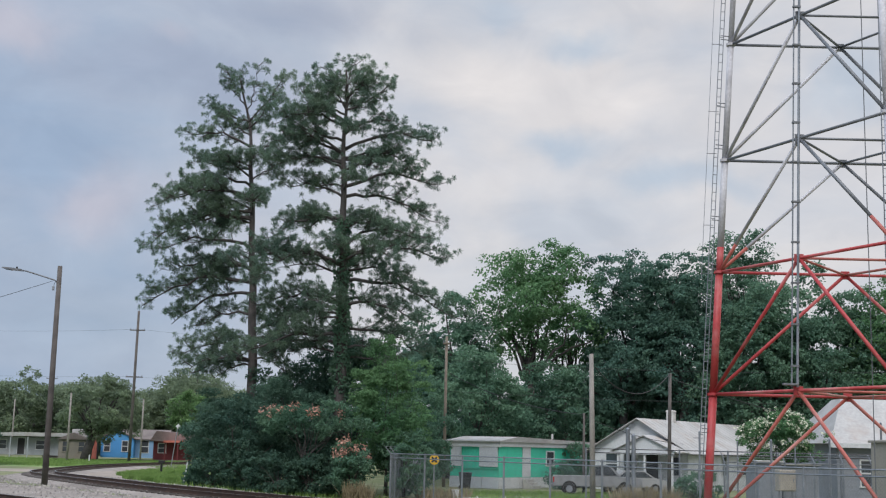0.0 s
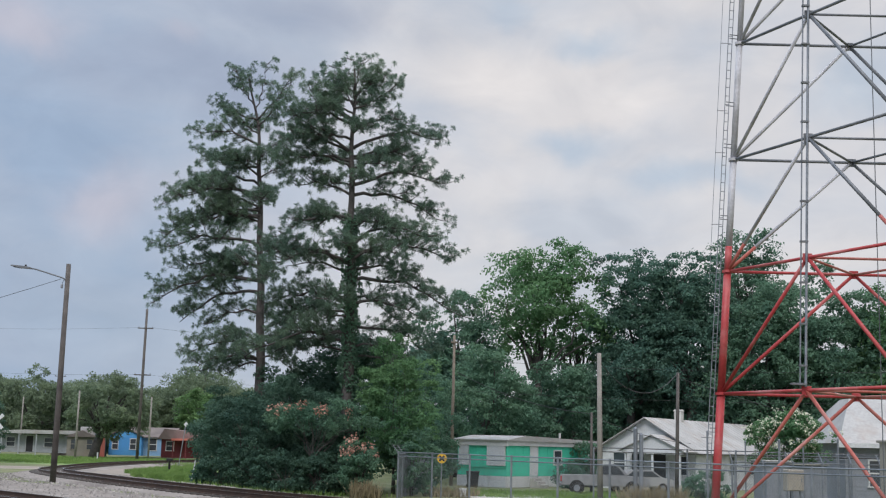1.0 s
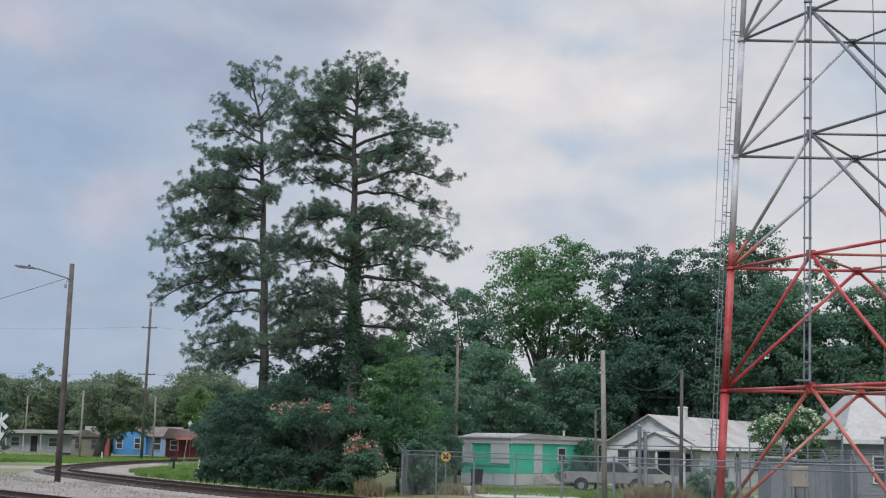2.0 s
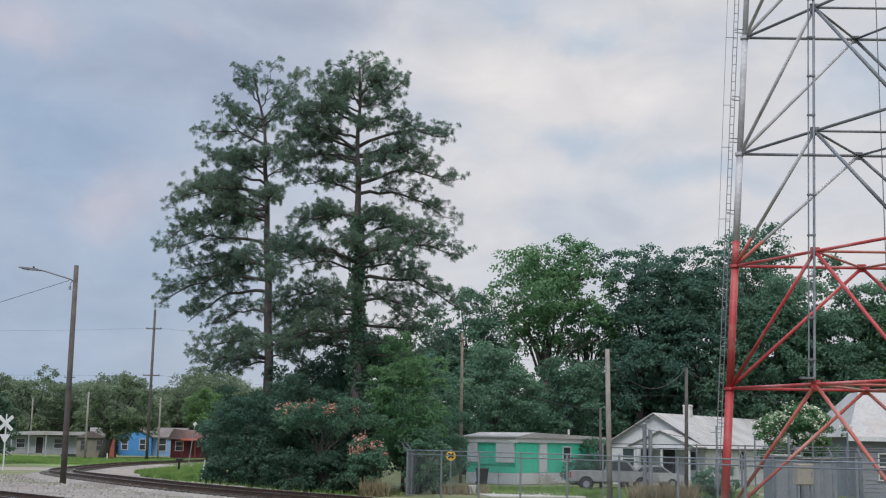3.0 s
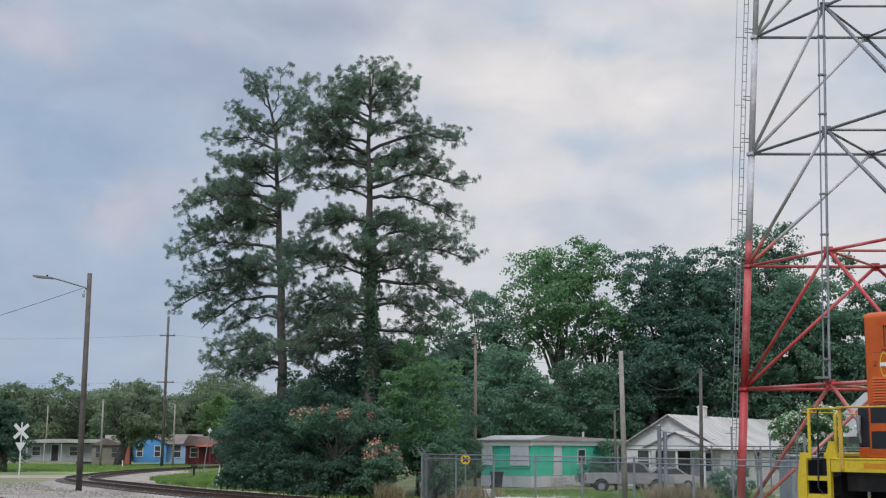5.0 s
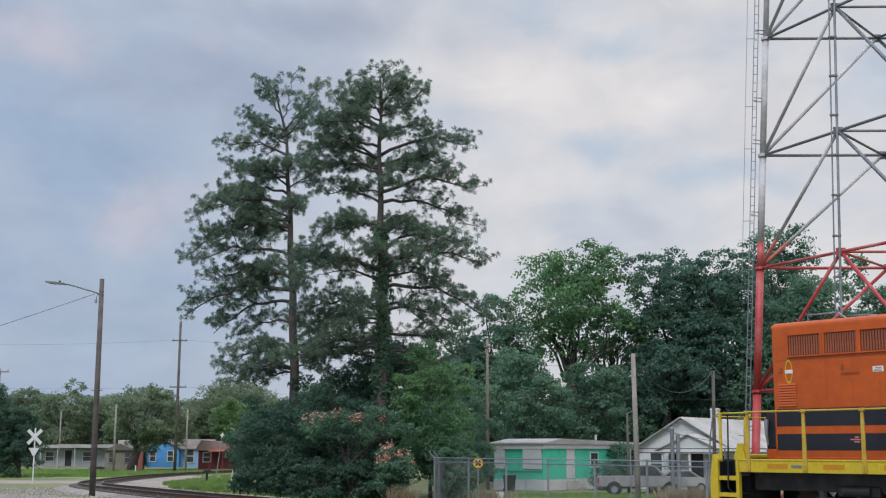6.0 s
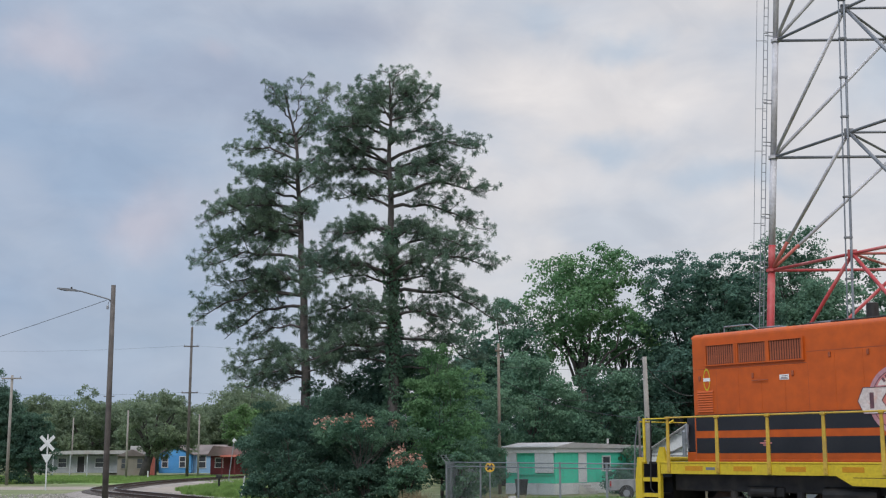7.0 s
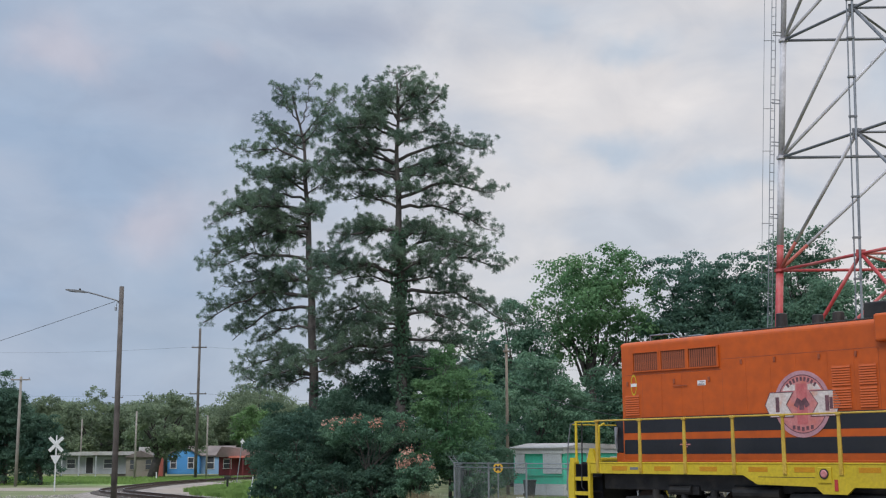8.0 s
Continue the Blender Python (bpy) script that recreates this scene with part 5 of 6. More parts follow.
# ---- poles, wires, signs ----
def pole(name, place, h, r, material, label, arm=(), lean=0.0):
    ob = thing(name, (place[0], place[1], zg(*place)), 0, label, "utility pole")
    part("shaft", T([(0, 0, -0.1), (lean * 0.5, 0, h * 0.5), (lean, 0, h)], [r, r * 0.88, r * 0.74], 10), material, ob, "", True)
    for z, w in arm:
        part("crossarm", B(lean * z / h - w / 2, lean * z / h + w / 2, -0.16, -0.04, z - 0.06, z + 0.06, bevel=0.01), material, ob)
        for u in (-0.44, 0.44):
            part("insulator", T([(lean * z / h + u * w, -0.1, z + 0.05), (lean * z / h + u * w, -0.1, z + 0.22)], [0.05, 0.035], 8), "galv", ob)
    return ob


lamp = pole("street_lamp", (-17.15, 58.0), 10.18, 0.145, "wood_pole", "weathered wooden street-lamp pole standing in the gravel")
lamp["category"] = "street lamp"
part("arm", T([(-0.08, 0, 9.40), (-0.20, 0, 9.50), (-0.45, 0, 9.58), (-1.2, 0, 9.80), (-1.6, 0, 9.91), (-1.85, 0, 9.94)], 0.034, 8), "tower_grey", lamp, "bent steel arm", True)
part("brace", T([(0, 0, 9.16), (-0.16, 0, 9.46)], 0.015, 6), "tower_grey", lamp)
head = prism(bmesh.new(), [(-1.72, 9.89), (-1.78, 9.98), (-2.25, 10.04), (-2.66, 10.07), (-2.70, 10.02), (-2.2, 9.93)], -0.13, 0.13)
part("lamp_head", head, "tower_grey", lamp, "dark grey cobra-head lamp")
part("lens", prism(bmesh.new(), [(-2.15, 9.935), (-2.62, 10.0), (-2.55, 9.965), (-2.25, 9.915)], -0.10, 0.10), "glass", lamp)
part("photocell", T([(-2.02, 0, 10.0), (-2.02, 0, 10.10)], [0.05, 0.04], 10), "grime", lamp)
part("wire_clamp", B(-0.30, -0.20, -0.05, 0.05, 9.02, 9.22, bevel=0.02), "galv", lamp)
part("drop_wire", T([(-0.25, 0, 9.2), (-0.18, 0, 9.42)], 0.012, 5), "wire", lamp)

pole("utility_pole", (-33.6, 146), 17.7, 0.185, "wood_pole", "tall dark wooden utility pole with crossarms", ((15.4, 1.8), (9.9, 2.0)), 0.1)
pole("utility_pole", (8.42, 60), 7.3, 0.145, "grey_pole", "stout grey wooden pole behind the fence", (), -0.1)
pole("utility_pole", (1.75, 84), 10.1, 0.12, "tan_pole", "tan wooden utility pole beside the trailer home", ((9.6, 0.45),))
pole("utility_pole", (14.5, 72), 7.2, 0.12, "wood_pole", "dark service pole before the white house", (), 0.1)
pole("utility_pole", (-42.1, 112), 9.9, 0.15, "grey_pole", "grey utility pole beside the cedar", ((9.6, 1.8),))
pole("utility_pole", (-40.1, 143.5), 7.8, 0.13, "grey_pole", "short grey pole before the tan house")
pole("utility_pole", (-33.2, 150), 7.5, 0.12, "grey_pole", "short grey pole before the blue house")
pole("utility_pole", (-66.5, 225), 14.2, 0.18, "wood_pole", "distant wooden pole behind the trees", ((13.2, 2.0),))
pole("utility_pole", (-58.3, 180), 8.0, 0.12, "grey_pole", "slim grey pole among the far trees")
pole("utility_pole", (10.1, 76), 4.9, 0.09, "wood_pole", "short dark post with meter by the trailer home")


def wire(a, b, sag, r, label, n=14):
    a, b = Vector(a), Vector(b)
    pts = [a.lerp(b, i / n) - Vector((0, 0, sag * 4 * (i / n) * (1 - i / n))) for i in range(n + 1)]
    o = a.copy()
    ob = part("cable", T([p - o for p in pts], r, 5), "wire", None)
    ob.location = o
    return tagged(ob, label, "cable", "overhead wires")


wire((-17.45, 58, 9.98), (-38, 60, 3.9), 0.15, 0.012, "thin black wire from the street lamp")
for z, r in ((15.55, 0.009), (10.0, 0.009)):
    wire((-33.4, 146, z), (-92, 172, z + 3.0), 1.0, r, "thin black power line from the tall pole")
    wire((-33.4, 146, z), (10, 140, z - 1), 0.9, r, "thin black power line behind the pines")
wire((8.1, 60, 7.2), (14.6, 72, 7.2), 1.5, 0.022, "drooping black service cable between two poles", 18)
wire((14.6, 72, 6.9), (40, 92, 3.6), 0.6, 0.02, "thin service cable above the house")
wire((1.75, 84, 8.5), (44, 78, 8.8), 0.7, 0.009, "thin wire crossing before the wood")
wire((1.75, 84, 6.4), (44, 76, 6.6), 0.6, 0.009, "thin lower wire crossing before the wood")
wire((2.0, 84, 7.6), (10.1, 76, 4.8), 0.5, 0.02, "service drop to the meter post")
wire((10.1, 76, 4.7), (18, 84.5, 3.2), 0.3, 0.02, "service drop to the white house")

# railway crossing sign
cx = thing("crossing_sign", (-33.2, 96.5, zg(-33.2, 96.5)), 0, "white railway crossbuck on a slim white post", "road sign")
part("post", T([(0, 0, -0.1), (0, 0, 4.3)], 0.06, 8), "white_paint", cx)
for a in (45, -45):
    part("blade", B(-0.75, 0.75, -0.10 - 0.012 * (a > 0), -0.08 - 0.012 * (a > 0), -0.13, 0.13, bevel=0.006), "white_paint", cx).matrix_basis = pose(0, 0, 3.6, 0, a, 0)
bm = prism(bmesh.new(), [(-0.42, 2.75), (0.42, 2.75), (0.05, 2.1), (-0.05, 2.1)], -0.1, -0.08)
part("yield_plate", bm, "white_paint", cx, "faded triangular plate")

# round yellow railway warning sign
ys = thing("warning_sign", (0.84, 64.5, 0), 0, "round yellow railway warning sign with black cross", "road sign")
part("post", T([(0, 0, 0), (0, 0, 2.35)], 0.035, 8), "galv", ys)
disc = T([(0, -0.05, 2.0), (0, -0.035, 2.0)], 0.25, 28)
part("plate", disc, "sign_yellow", ys)
for a in (45, -45):
    part("bar", B(-0.18, 0.18, -0.062 - 0.003 * (a > 0), -0.051, -0.045, 0.045), "black", ys).matrix_basis = pose(0, 0, 2.0, 0, a, 0)

ss_ = thing("street_sign", (-23.1, 120, 0), 0, "small white diamond sign on a leaning post", "road sign")
part("post", T([(-0.5, 0, 0), (0, 0, 4.3)], 0.045, 8), "galv", ss_)
part("plate", B(-0.17, 0.17, -0.06, -0.04, -0.17, 0.17, bevel=0.006), "white_paint", ss_).matrix_basis = pose(0, 0, 4.0, 0, 45, 0)

# switch stand and marker post beside the track
sw = thing("switch_stand", (-20.2, 99, zg(-20.2, 99)), 0, "dark railway switch stand on the grass", "switch stand")
part("post", T([(0, 0, 0), (0, 0, 0.9)], 0.09, 8), "grime", sw)
part("target", B(-0.26, 0.26, -0.05, 0.05, 0.85, 1.08, bevel=0.04), "grime", sw)
part("base", B(-0.3, 0.3, -0.2, 0.2, 0, 0.12, bevel=0.02), "tie", sw)
mk = thing("marker_post", (-13.6, 73.2, zg(-13.6, 73.2)), 0, "slim white marker post beside the track", "marker post")
part("shaft", T([(0, 0, 0), (0.18, 0, 1.35)], 0.045, 8), "white_paint", mk)
mk2 = thing("marker_post", (-38.2, 146, 0), 0, "small white marker post on the lawn", "marker post")
part("shaft", T([(0, 0, 0), (0, 0, 0.8)], 0.08, 8), "white_paint", mk2)


# ---- fences ----
def fence(name, a, b, h, step_, label, fabric=True, arms=True, pitch=0.11, rail_mat="galv", thick=0.0042):
    a, b = Vector((*a, 0)), Vector((*b, 0))
    d = (b - a).normalized()
    ln = (b - a).length
    ang = math.degrees(math.atan2(d.y, d.x))
    ob = thing(name, (a.x, a.y, 0), ang, label, "fence", "chain-link fences")
    n = max(1, round(ln / step_))
    post = arm_ob = None
    ground_at = lambda x: zg(a.x + d.x * x, a.y + d.y * x)
    for i in range(n + 1):
        x, z = ln * i / n, ground_at(ln * i / n)
        if post is None:
            post = part("post", T([(0, 0, 0), (0, 0, h + 0.05)], 0.045, 8), "galv", ob)
            post.matrix_basis = pose(x, 0, z)
            if arms:
                arm_ob = part("barb_arm", T([(0, 0, h), (0, 0.12, h + 0.2), (0, 0.3, h + 0.42)], 0.022, 6), "galv", ob)
                arm_ob.matrix_basis = pose(x, 0, z)
        else:
            shared("post", post, pose(x, 0, z), ob)
            if arms:
                shared("barb_arm", arm_ob, pose(x, 0, z), ob)
    xs = np.linspace(0, ln, n + 1)
    for z in (h, h - 0.2):
        part("rail", T([(x, 0, ground_at(x) + z) for x in xs], 0.028, 6), rail_mat, ob)
    if arms:
        for k in range(3):
            part("barbed_wire", T([(x, 0.12 + 0.09 * k, ground_at(x) + h + 0.2 + 0.11 * k) for x in xs], 0.008, 4), "galv", ob)
    if fabric:
        v = []
        for x in np.arange(-h, ln, pitch):
            for sg in (1, -1):
                x0, x1 = (x, x + h) if sg > 0 else (x + h, x)
                pa, pb = np.array([x0, 0.0, 0.03]), np.array([x1, 0.0, h])
                ta, tb = 0.0, 1.0
                lo, hi = sorted(((0 - x0) / (x1 - x0), (ln - x0) / (x1 - x0)))
                ta, tb = max(ta, lo), min(tb, hi)
                if tb - ta < 0.03:
                    continue
                qa, qb = pa + (pb - pa) * ta, pa + (pb - pa) * tb
                za, zb = ground_at(qa[0]), ground_at(qb[0])
                w = np.array([thick, 0, 0])
                off = np.array([0, 0.004 * sg, 0])
                v += [qa - w + off + [0, 0, za], qa + w + off + [0, 0, za], qb + w + off + [0, 0, zb], qb - w + off + [0, 0, zb]]
        quads_mesh("chain_link", np.array(v), 4, "galv", ob, "grey woven wire mesh")["kind"] = "stuff"
    return ob


fence("fence", (-1.35, 62.1), (15.4, 33.0), 2.28, 3.4, "grey chain-link fence along the railway yard", True, False)
fence("fence", (-1.35, 62.1), (0.15, 75), 2.2, 1.6, "grey chain-link fence return with barbed wire", pitch=0.036, thick=0.009)
fence("fence", (8.9, 66), (25, 60), 2.75, 2.6, "tall inner wire fence with dark rail", False, False, rail_mat="wire")
fence("fence", (12.8, 52), (24, 55.5), 2.3, 1.5, "inner chain-link fence round the tower equipment", False, True)
gp = thing("gate_post", (10.1, 60, 0), 0, "pair of thick grey gate posts", "gate post")
for x in (0, 0.28):
    part("post", T([(x, 0, 0), (x, 0, 3.7 - x)], 0.10, 10), "galv", gp)
    part("cap", T([(x, 0, 3.7 - x), (x, 0, 3.78 - x)], [0.11, 0.03], 10), "galv", gp)


pr = random.Random(9)
for x, y, h_ in ((12.9, 57, 3.6), (13.5, 57.5, 3.5), (14.9, 58, 3.2), (16.2, 57, 3.3), (17.0, 56, 3.1), (18.9, 57, 3.4), (19.4, 57, 2.9), (20.7, 54, 3.2), (21.3, 57, 4.2), (22.8, 56, 3.6)):
    st_ = thing("steel_post", (x, y, 0), 0, "slim grey steel post in the tower yard", "post", "posts in the tower yard")
    part("shaft", T([(0, 0, 0), (0, 0, h_)], pr.uniform(0.035, 0.06), 8), "galv", st_)
    part("cap", T([(0, 0, h_), (0, 0, h_ + 0.05)], [0.06, 0.02], 8), "galv", st_)


# ---- vehicles and yard things ----
def wheel(parent, x, y, r=0.36):
    w = part("wheel", T([(0, -0.11, 0), (0, -0.09, 0), (0, 0.09, 0), (0, 0.11, 0)], [r * 0.92, r, r, r * 0.92], 20), "tyre", parent)
    w.matrix_basis = Matrix.Translation((x, y, r))
    part("rim", T([(0, -0.118, 0), (0, -0.105, 0)], [r * 0.5, r * 0.6], 16), "galv", w)


truck = thing("pickup_truck", (8.15, 75.5, 0), -3, "silver pickup truck parked behind the fence", "pickup truck")
body = bmesh.new()
prism(body, [(0, 0.5), (0, 1.12), (2.2, 1.14), (2.25, 1.16), (3.5, 1.16), (4.9, 1.06), (5.25, 0.98), (5.3, 0.5)], -0.92, 0.92)
bmesh.ops.bevel(body, geom=body.edges[:], offset=0.05, segments=2, affect="EDGES")
part("body", body, "silver", truck)
cabm = bmesh.new()
prism(cabm, [(2.2, 1.12), (2.3, 1.78), (3.3, 1.80), (3.55, 1.66), (4.05, 1.12)], -0.82, 0.82)
bmesh.ops.bevel(cabm, geom=cabm.edges[:], offset=0.06, segments=2, affect="EDGES")
part("cab", cabm, "silver", truck)
part("side_window", prism(bmesh.new(), [(2.42, 1.2), (2.47, 1.68), (3.22, 1.70), (3.42, 1.62), (3.78, 1.2)], -0.835, 0.835), "glass", truck)
for x in (0.95, 4.25):
    for y in (-0.85, 0.85):
        wheel(truck, x, y)
    part("wheel_arch", T([(x, -0.935, 0.4), (x, -0.9, 0.4)], 0.44, 20), "grime", truck)
part("bumper", B(-0.12, 0.02, -0.85, 0.85, 0.45, 0.65, bevel=0.03), "galv", truck)
part("tail_light", B(-0.03, 0.06, -0.93, -0.80, 0.75, 1.05, bevel=0.01), "red_lens", truck)
car = thing("parked_car", (11.5, 80.0, 0), 10, "dull white parked car mostly hidden behind the fence", "car")
cb = bmesh.new()
prism(cb, [(0, 0.35), (0.05, 0.85), (0.9, 0.95), (1.5, 1.4), (2.9, 1.42), (3.6, 0.98), (4.4, 0.85), (4.45, 0.35)], -0.85, 0.85)
bmesh.ops.bevel(cb, geom=cb.edges[:], offset=0.07, segments=2, affect="EDGES")
part("body", cb, "white_car", car)
part("side_window", prism(bmesh.new(), [(1.1, 0.98), (1.6, 1.33), (2.85, 1.35), (3.4, 1.0)], -0.862, 0.862), "glass", car)
for x in (0.85, 3.6):
    for y in (-0.78, 0.78):
        wheel(car, x, y, 0.31)
tb = thing("rubbish_bin", (3.05, 80.2, 0), 12, "black wheeled rubbish bin beside the trailer home", "bin")
bm = bmesh.new()
vs = [bm.verts.new(p) for p in ((-0.26, -0.28, 0.08), (0.26, -0.28, 0.08), (0.26, 0.28, 0.08), (-0.26, 0.28, 0.08), (-0.34, -0.36, 1.0), (0.34, -0.36, 1.0), (0.34, 0.36, 1.0), (-0.34, 0.36, 1.0))]
for f in ((0, 3, 2, 1), (4, 5, 6, 7), (0, 1, 5, 4), (1, 2, 6, 5), (2, 3, 7, 6), (3, 0, 4, 7)):
    bm.faces.new([vs[i] for i in f])
part("body", bm, "bin", tb)
part("lid", B(-0.37, 0.37, -0.42, 0.38, 1.0, 1.09, bevel=0.03), "bin", tb)
for x in (-0.3, 0.3):
    part("wheel", T([(x - 0.03, 0.3, 0.12), (x + 0.03, 0.3, 0.12)], 0.12, 12), "tyre", tb)
sig = thing("utility_box", (2.0, 65.6, 0), 0, "small white utility box on the ground", "utility box")
part("body", B(-0.18, 0.18, -0.15, 0.15, 0, 0.42, bevel=0.03), "white_paint", sig)
part("lid", B(-0.20, 0.20, -0.17, 0.17, 0.42, 0.47, bevel=0.015), "white_paint", sig)


# ---- radio tower ----
TOWER_C = Vector((15.25, 42.3, 0))
LEGS = [Vector((-4.55, 2.7, 0)), Vector((-0.75, -5.3, 0)), Vector((5.3, 2.6, 0))]
LEVELS = [0.15, 4.79, 9.27, 13.47, 17.93, 22.4, 26.7, 31.0]
PAINT = 10.2
tower = thing("radio_tower", tuple(TOWER_C), 0, "red and white lattice radio tower with tubular legs", "radio tower")


def node(k, z):
    return LEGS[k] * (1 - 0.0122 * (z - 4.84)) + Vector((0, 0, z))


def mid(j, k, z):
    return (node(j, z) + node(k, z)) / 2


def member(name, a, b, r, low, high, sides=8):
    """A tube, repainted where it passes the colour line."""
    if a.z > b.z:
        a, b = b, a
    if b.z <= PAINT:
        part(name, T([a, b], r, sides), low, tower, "", True)
    elif a.z >= PAINT:
        part(name, T([a, b], r, sides), high, tower, "", True)
    else:
        m_ = a.lerp(b, (PAINT - a.z) / (b.z - a.z))
        part(name, T([a, m_], r, sides), low, tower, "red lower length", True)
        part(name, T([m_, b], r * 0.98, sides), high, tower, "white upper length", True)


for k in range(3):
    for i, (z0, z1) in enumerate(zip(LEVELS, LEVELS[1:])):
        r = 0.150 - 0.012 * i
        member("leg", node(k, z0), node(k, z1), r, "tower_red", "tower_white", 14)
        part("flange", T([node(k, z1) - Vector((0, 0, 0.05)), node(k, z1) + Vector((0, 0, 0.05))], r + 0.06, 12), "tower_red" if z1 < PAINT else "tower_white", tower)
    part("footing", B(node(k, 0).x - 0.6, node(k, 0).x + 0.6, node(k, 0).y - 0.6, node(k, 0).y + 0.6, -0.1, 0.2, bevel=0.03), "concrete", tower)
for j, k in ((0, 1), (0, 2), (1, 2)):
    for i, (z0, z1) in enumerate(zip(LEVELS, LEVELS[1:])):
        c = mid(j, k, z1)
        low = "tower_orange" if i % 2 == 0 else "tower_red"
        for e in (j, k):
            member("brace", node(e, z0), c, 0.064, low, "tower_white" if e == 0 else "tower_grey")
        # grey above the colour line paints in the shade on white undersides
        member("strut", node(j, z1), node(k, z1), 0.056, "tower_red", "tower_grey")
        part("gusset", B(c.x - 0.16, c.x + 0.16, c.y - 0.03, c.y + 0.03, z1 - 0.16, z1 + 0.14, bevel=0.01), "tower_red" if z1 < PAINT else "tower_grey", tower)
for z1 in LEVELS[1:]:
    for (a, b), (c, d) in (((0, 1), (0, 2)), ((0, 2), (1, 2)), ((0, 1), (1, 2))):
        # upper plan braces too: shade seen from below is in the grey
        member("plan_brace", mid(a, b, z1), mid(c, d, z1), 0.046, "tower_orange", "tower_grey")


def ladder(base_f, z0, z1, label, w=0.16, rung=0.33, r=0.02):
    lad = part("ladder", T([base_f(z) + Vector((-w, 0, 0)) for z in (z0, z1)], r, 6), "galv", tower, label)
    part("ladder_rail", T([base_f(z) + Vector((w, 0, 0)) for z in (z0, z1)], r, 6), "galv", lad)
    first = None
    for z in np.arange(z0 + 0.15, z1, rung):
        p = base_f(z)
        if first is None:
            first = part("rung", T([(-w, 0, 0), (w, 0, 0)], 0.014, 5), "galv", lad)
            first.matrix_basis = Matrix.Translation(p)
        else:
            shared("rung", first, Matrix.Translation(p), lad)
    return lad


ladder(lambda z: node(0, z) + Vector((-0.33 - 0.003 * z, -0.1, 0)), 1.2, 31, "galvanised climbing ladder beside the leg", 0.075, 0.33, 0.016)
part("safety_cable", T([node(0, z) + Vector((-0.62 - 0.006 * z, -0.1, 0)) for z in (9.0, 31)], 0.010, 5), "galv", tower)
for z in (3.4, 6.4, 9.4, 11.2, 13.9, 15.5, 18.1, 20.6, 23.4):
    for dz in (0.0, 0.14):
        part("standoff", T([node(0, z + dz), node(0, z + dz) + Vector((-0.36 - 0.003 * z, -0.1, 0))], 0.018, 6), "tower_grey", tower)
    part("cable_guide", T([node(0, z - 0.2) + Vector((-0.30 - 0.003 * z, -0.1, 0)), node(0, z - 0.2) + Vector((-0.64 - 0.006 * z, -0.1, 0))], 0.012, 5), "tower_grey", tower)
ladder(lambda z: Vector((1.02 + 0.004 * z, 0, z)), 9.3, 31, "narrow cable ladder at the tower's middle", 0.13, 0.3)
part("feed_cable", T([(0.32, 0, 0.2), (0.36, 0, 31)], 0.018, 5), "tower_grey", tower)
for dx in (-0.25, -0.06):
    part("feed_pipe", T([mid(0, 1, z) + Vector((dx, -0.1, 0)) for z in (4.9, 31)], 0.026 if dx < -0.1 else 0.045, 8), "galv" if dx < 0 else "tower_grey", tower, "grey waveguide pipe")
for i in range(18):
    z = 5.6 + i * 1.4
    part("clamp", B(-0.29, -0.02, -0.17, -0.05, -0.03, 0.03), "tower_grey", tower).matrix_basis = Matrix.Translation(mid(0, 1, z))
part("junction_box", B(-0.55, -0.05, -0.22, 0.0, -0.03, 0.04, bevel=0.01), "tower_grey", tower).matrix_basis = Matrix.Translation(mid(0, 1, 4.98))


# ---- locomotive ----
# its own space: x forward along the track, y to the near side, z above the rail
LZ = 130.296
loco = thing("locomotive", (*TRACK0.xy, RAIL_Z), LZ, "orange diesel locomotive with black stripes and yellow sill and railings", "locomotive")
X_END, X_TAIL = 2.55, -14.6
HW = 0.75
# underframe
part("underframe", B(X_TAIL + 0.3, 1.6, -1.15, 1.15, 0.95, 1.5, bevel=0.03), "grime", loco, "greasy black underframe")
part("deck", B(X_TAIL + 0.2, 1.80, -1.44, 1.44, 1.52, 1.60, bevel=0.01), "black", loco, "black walkway deck")
SILL = [(1.74, 1.62), (1.74, 1.35), (-3.09, 1.35), (-3.47, 1.15), (-5.00, 1.12), (-5.18, 0.97), (-5.77, 0.97), (-5.94, 1.12), (-8.9, 1.12), (-9.3, 1.35), (X_TAIL + 0.9, 1.35), (X_TAIL + 0.9, 1.62)]
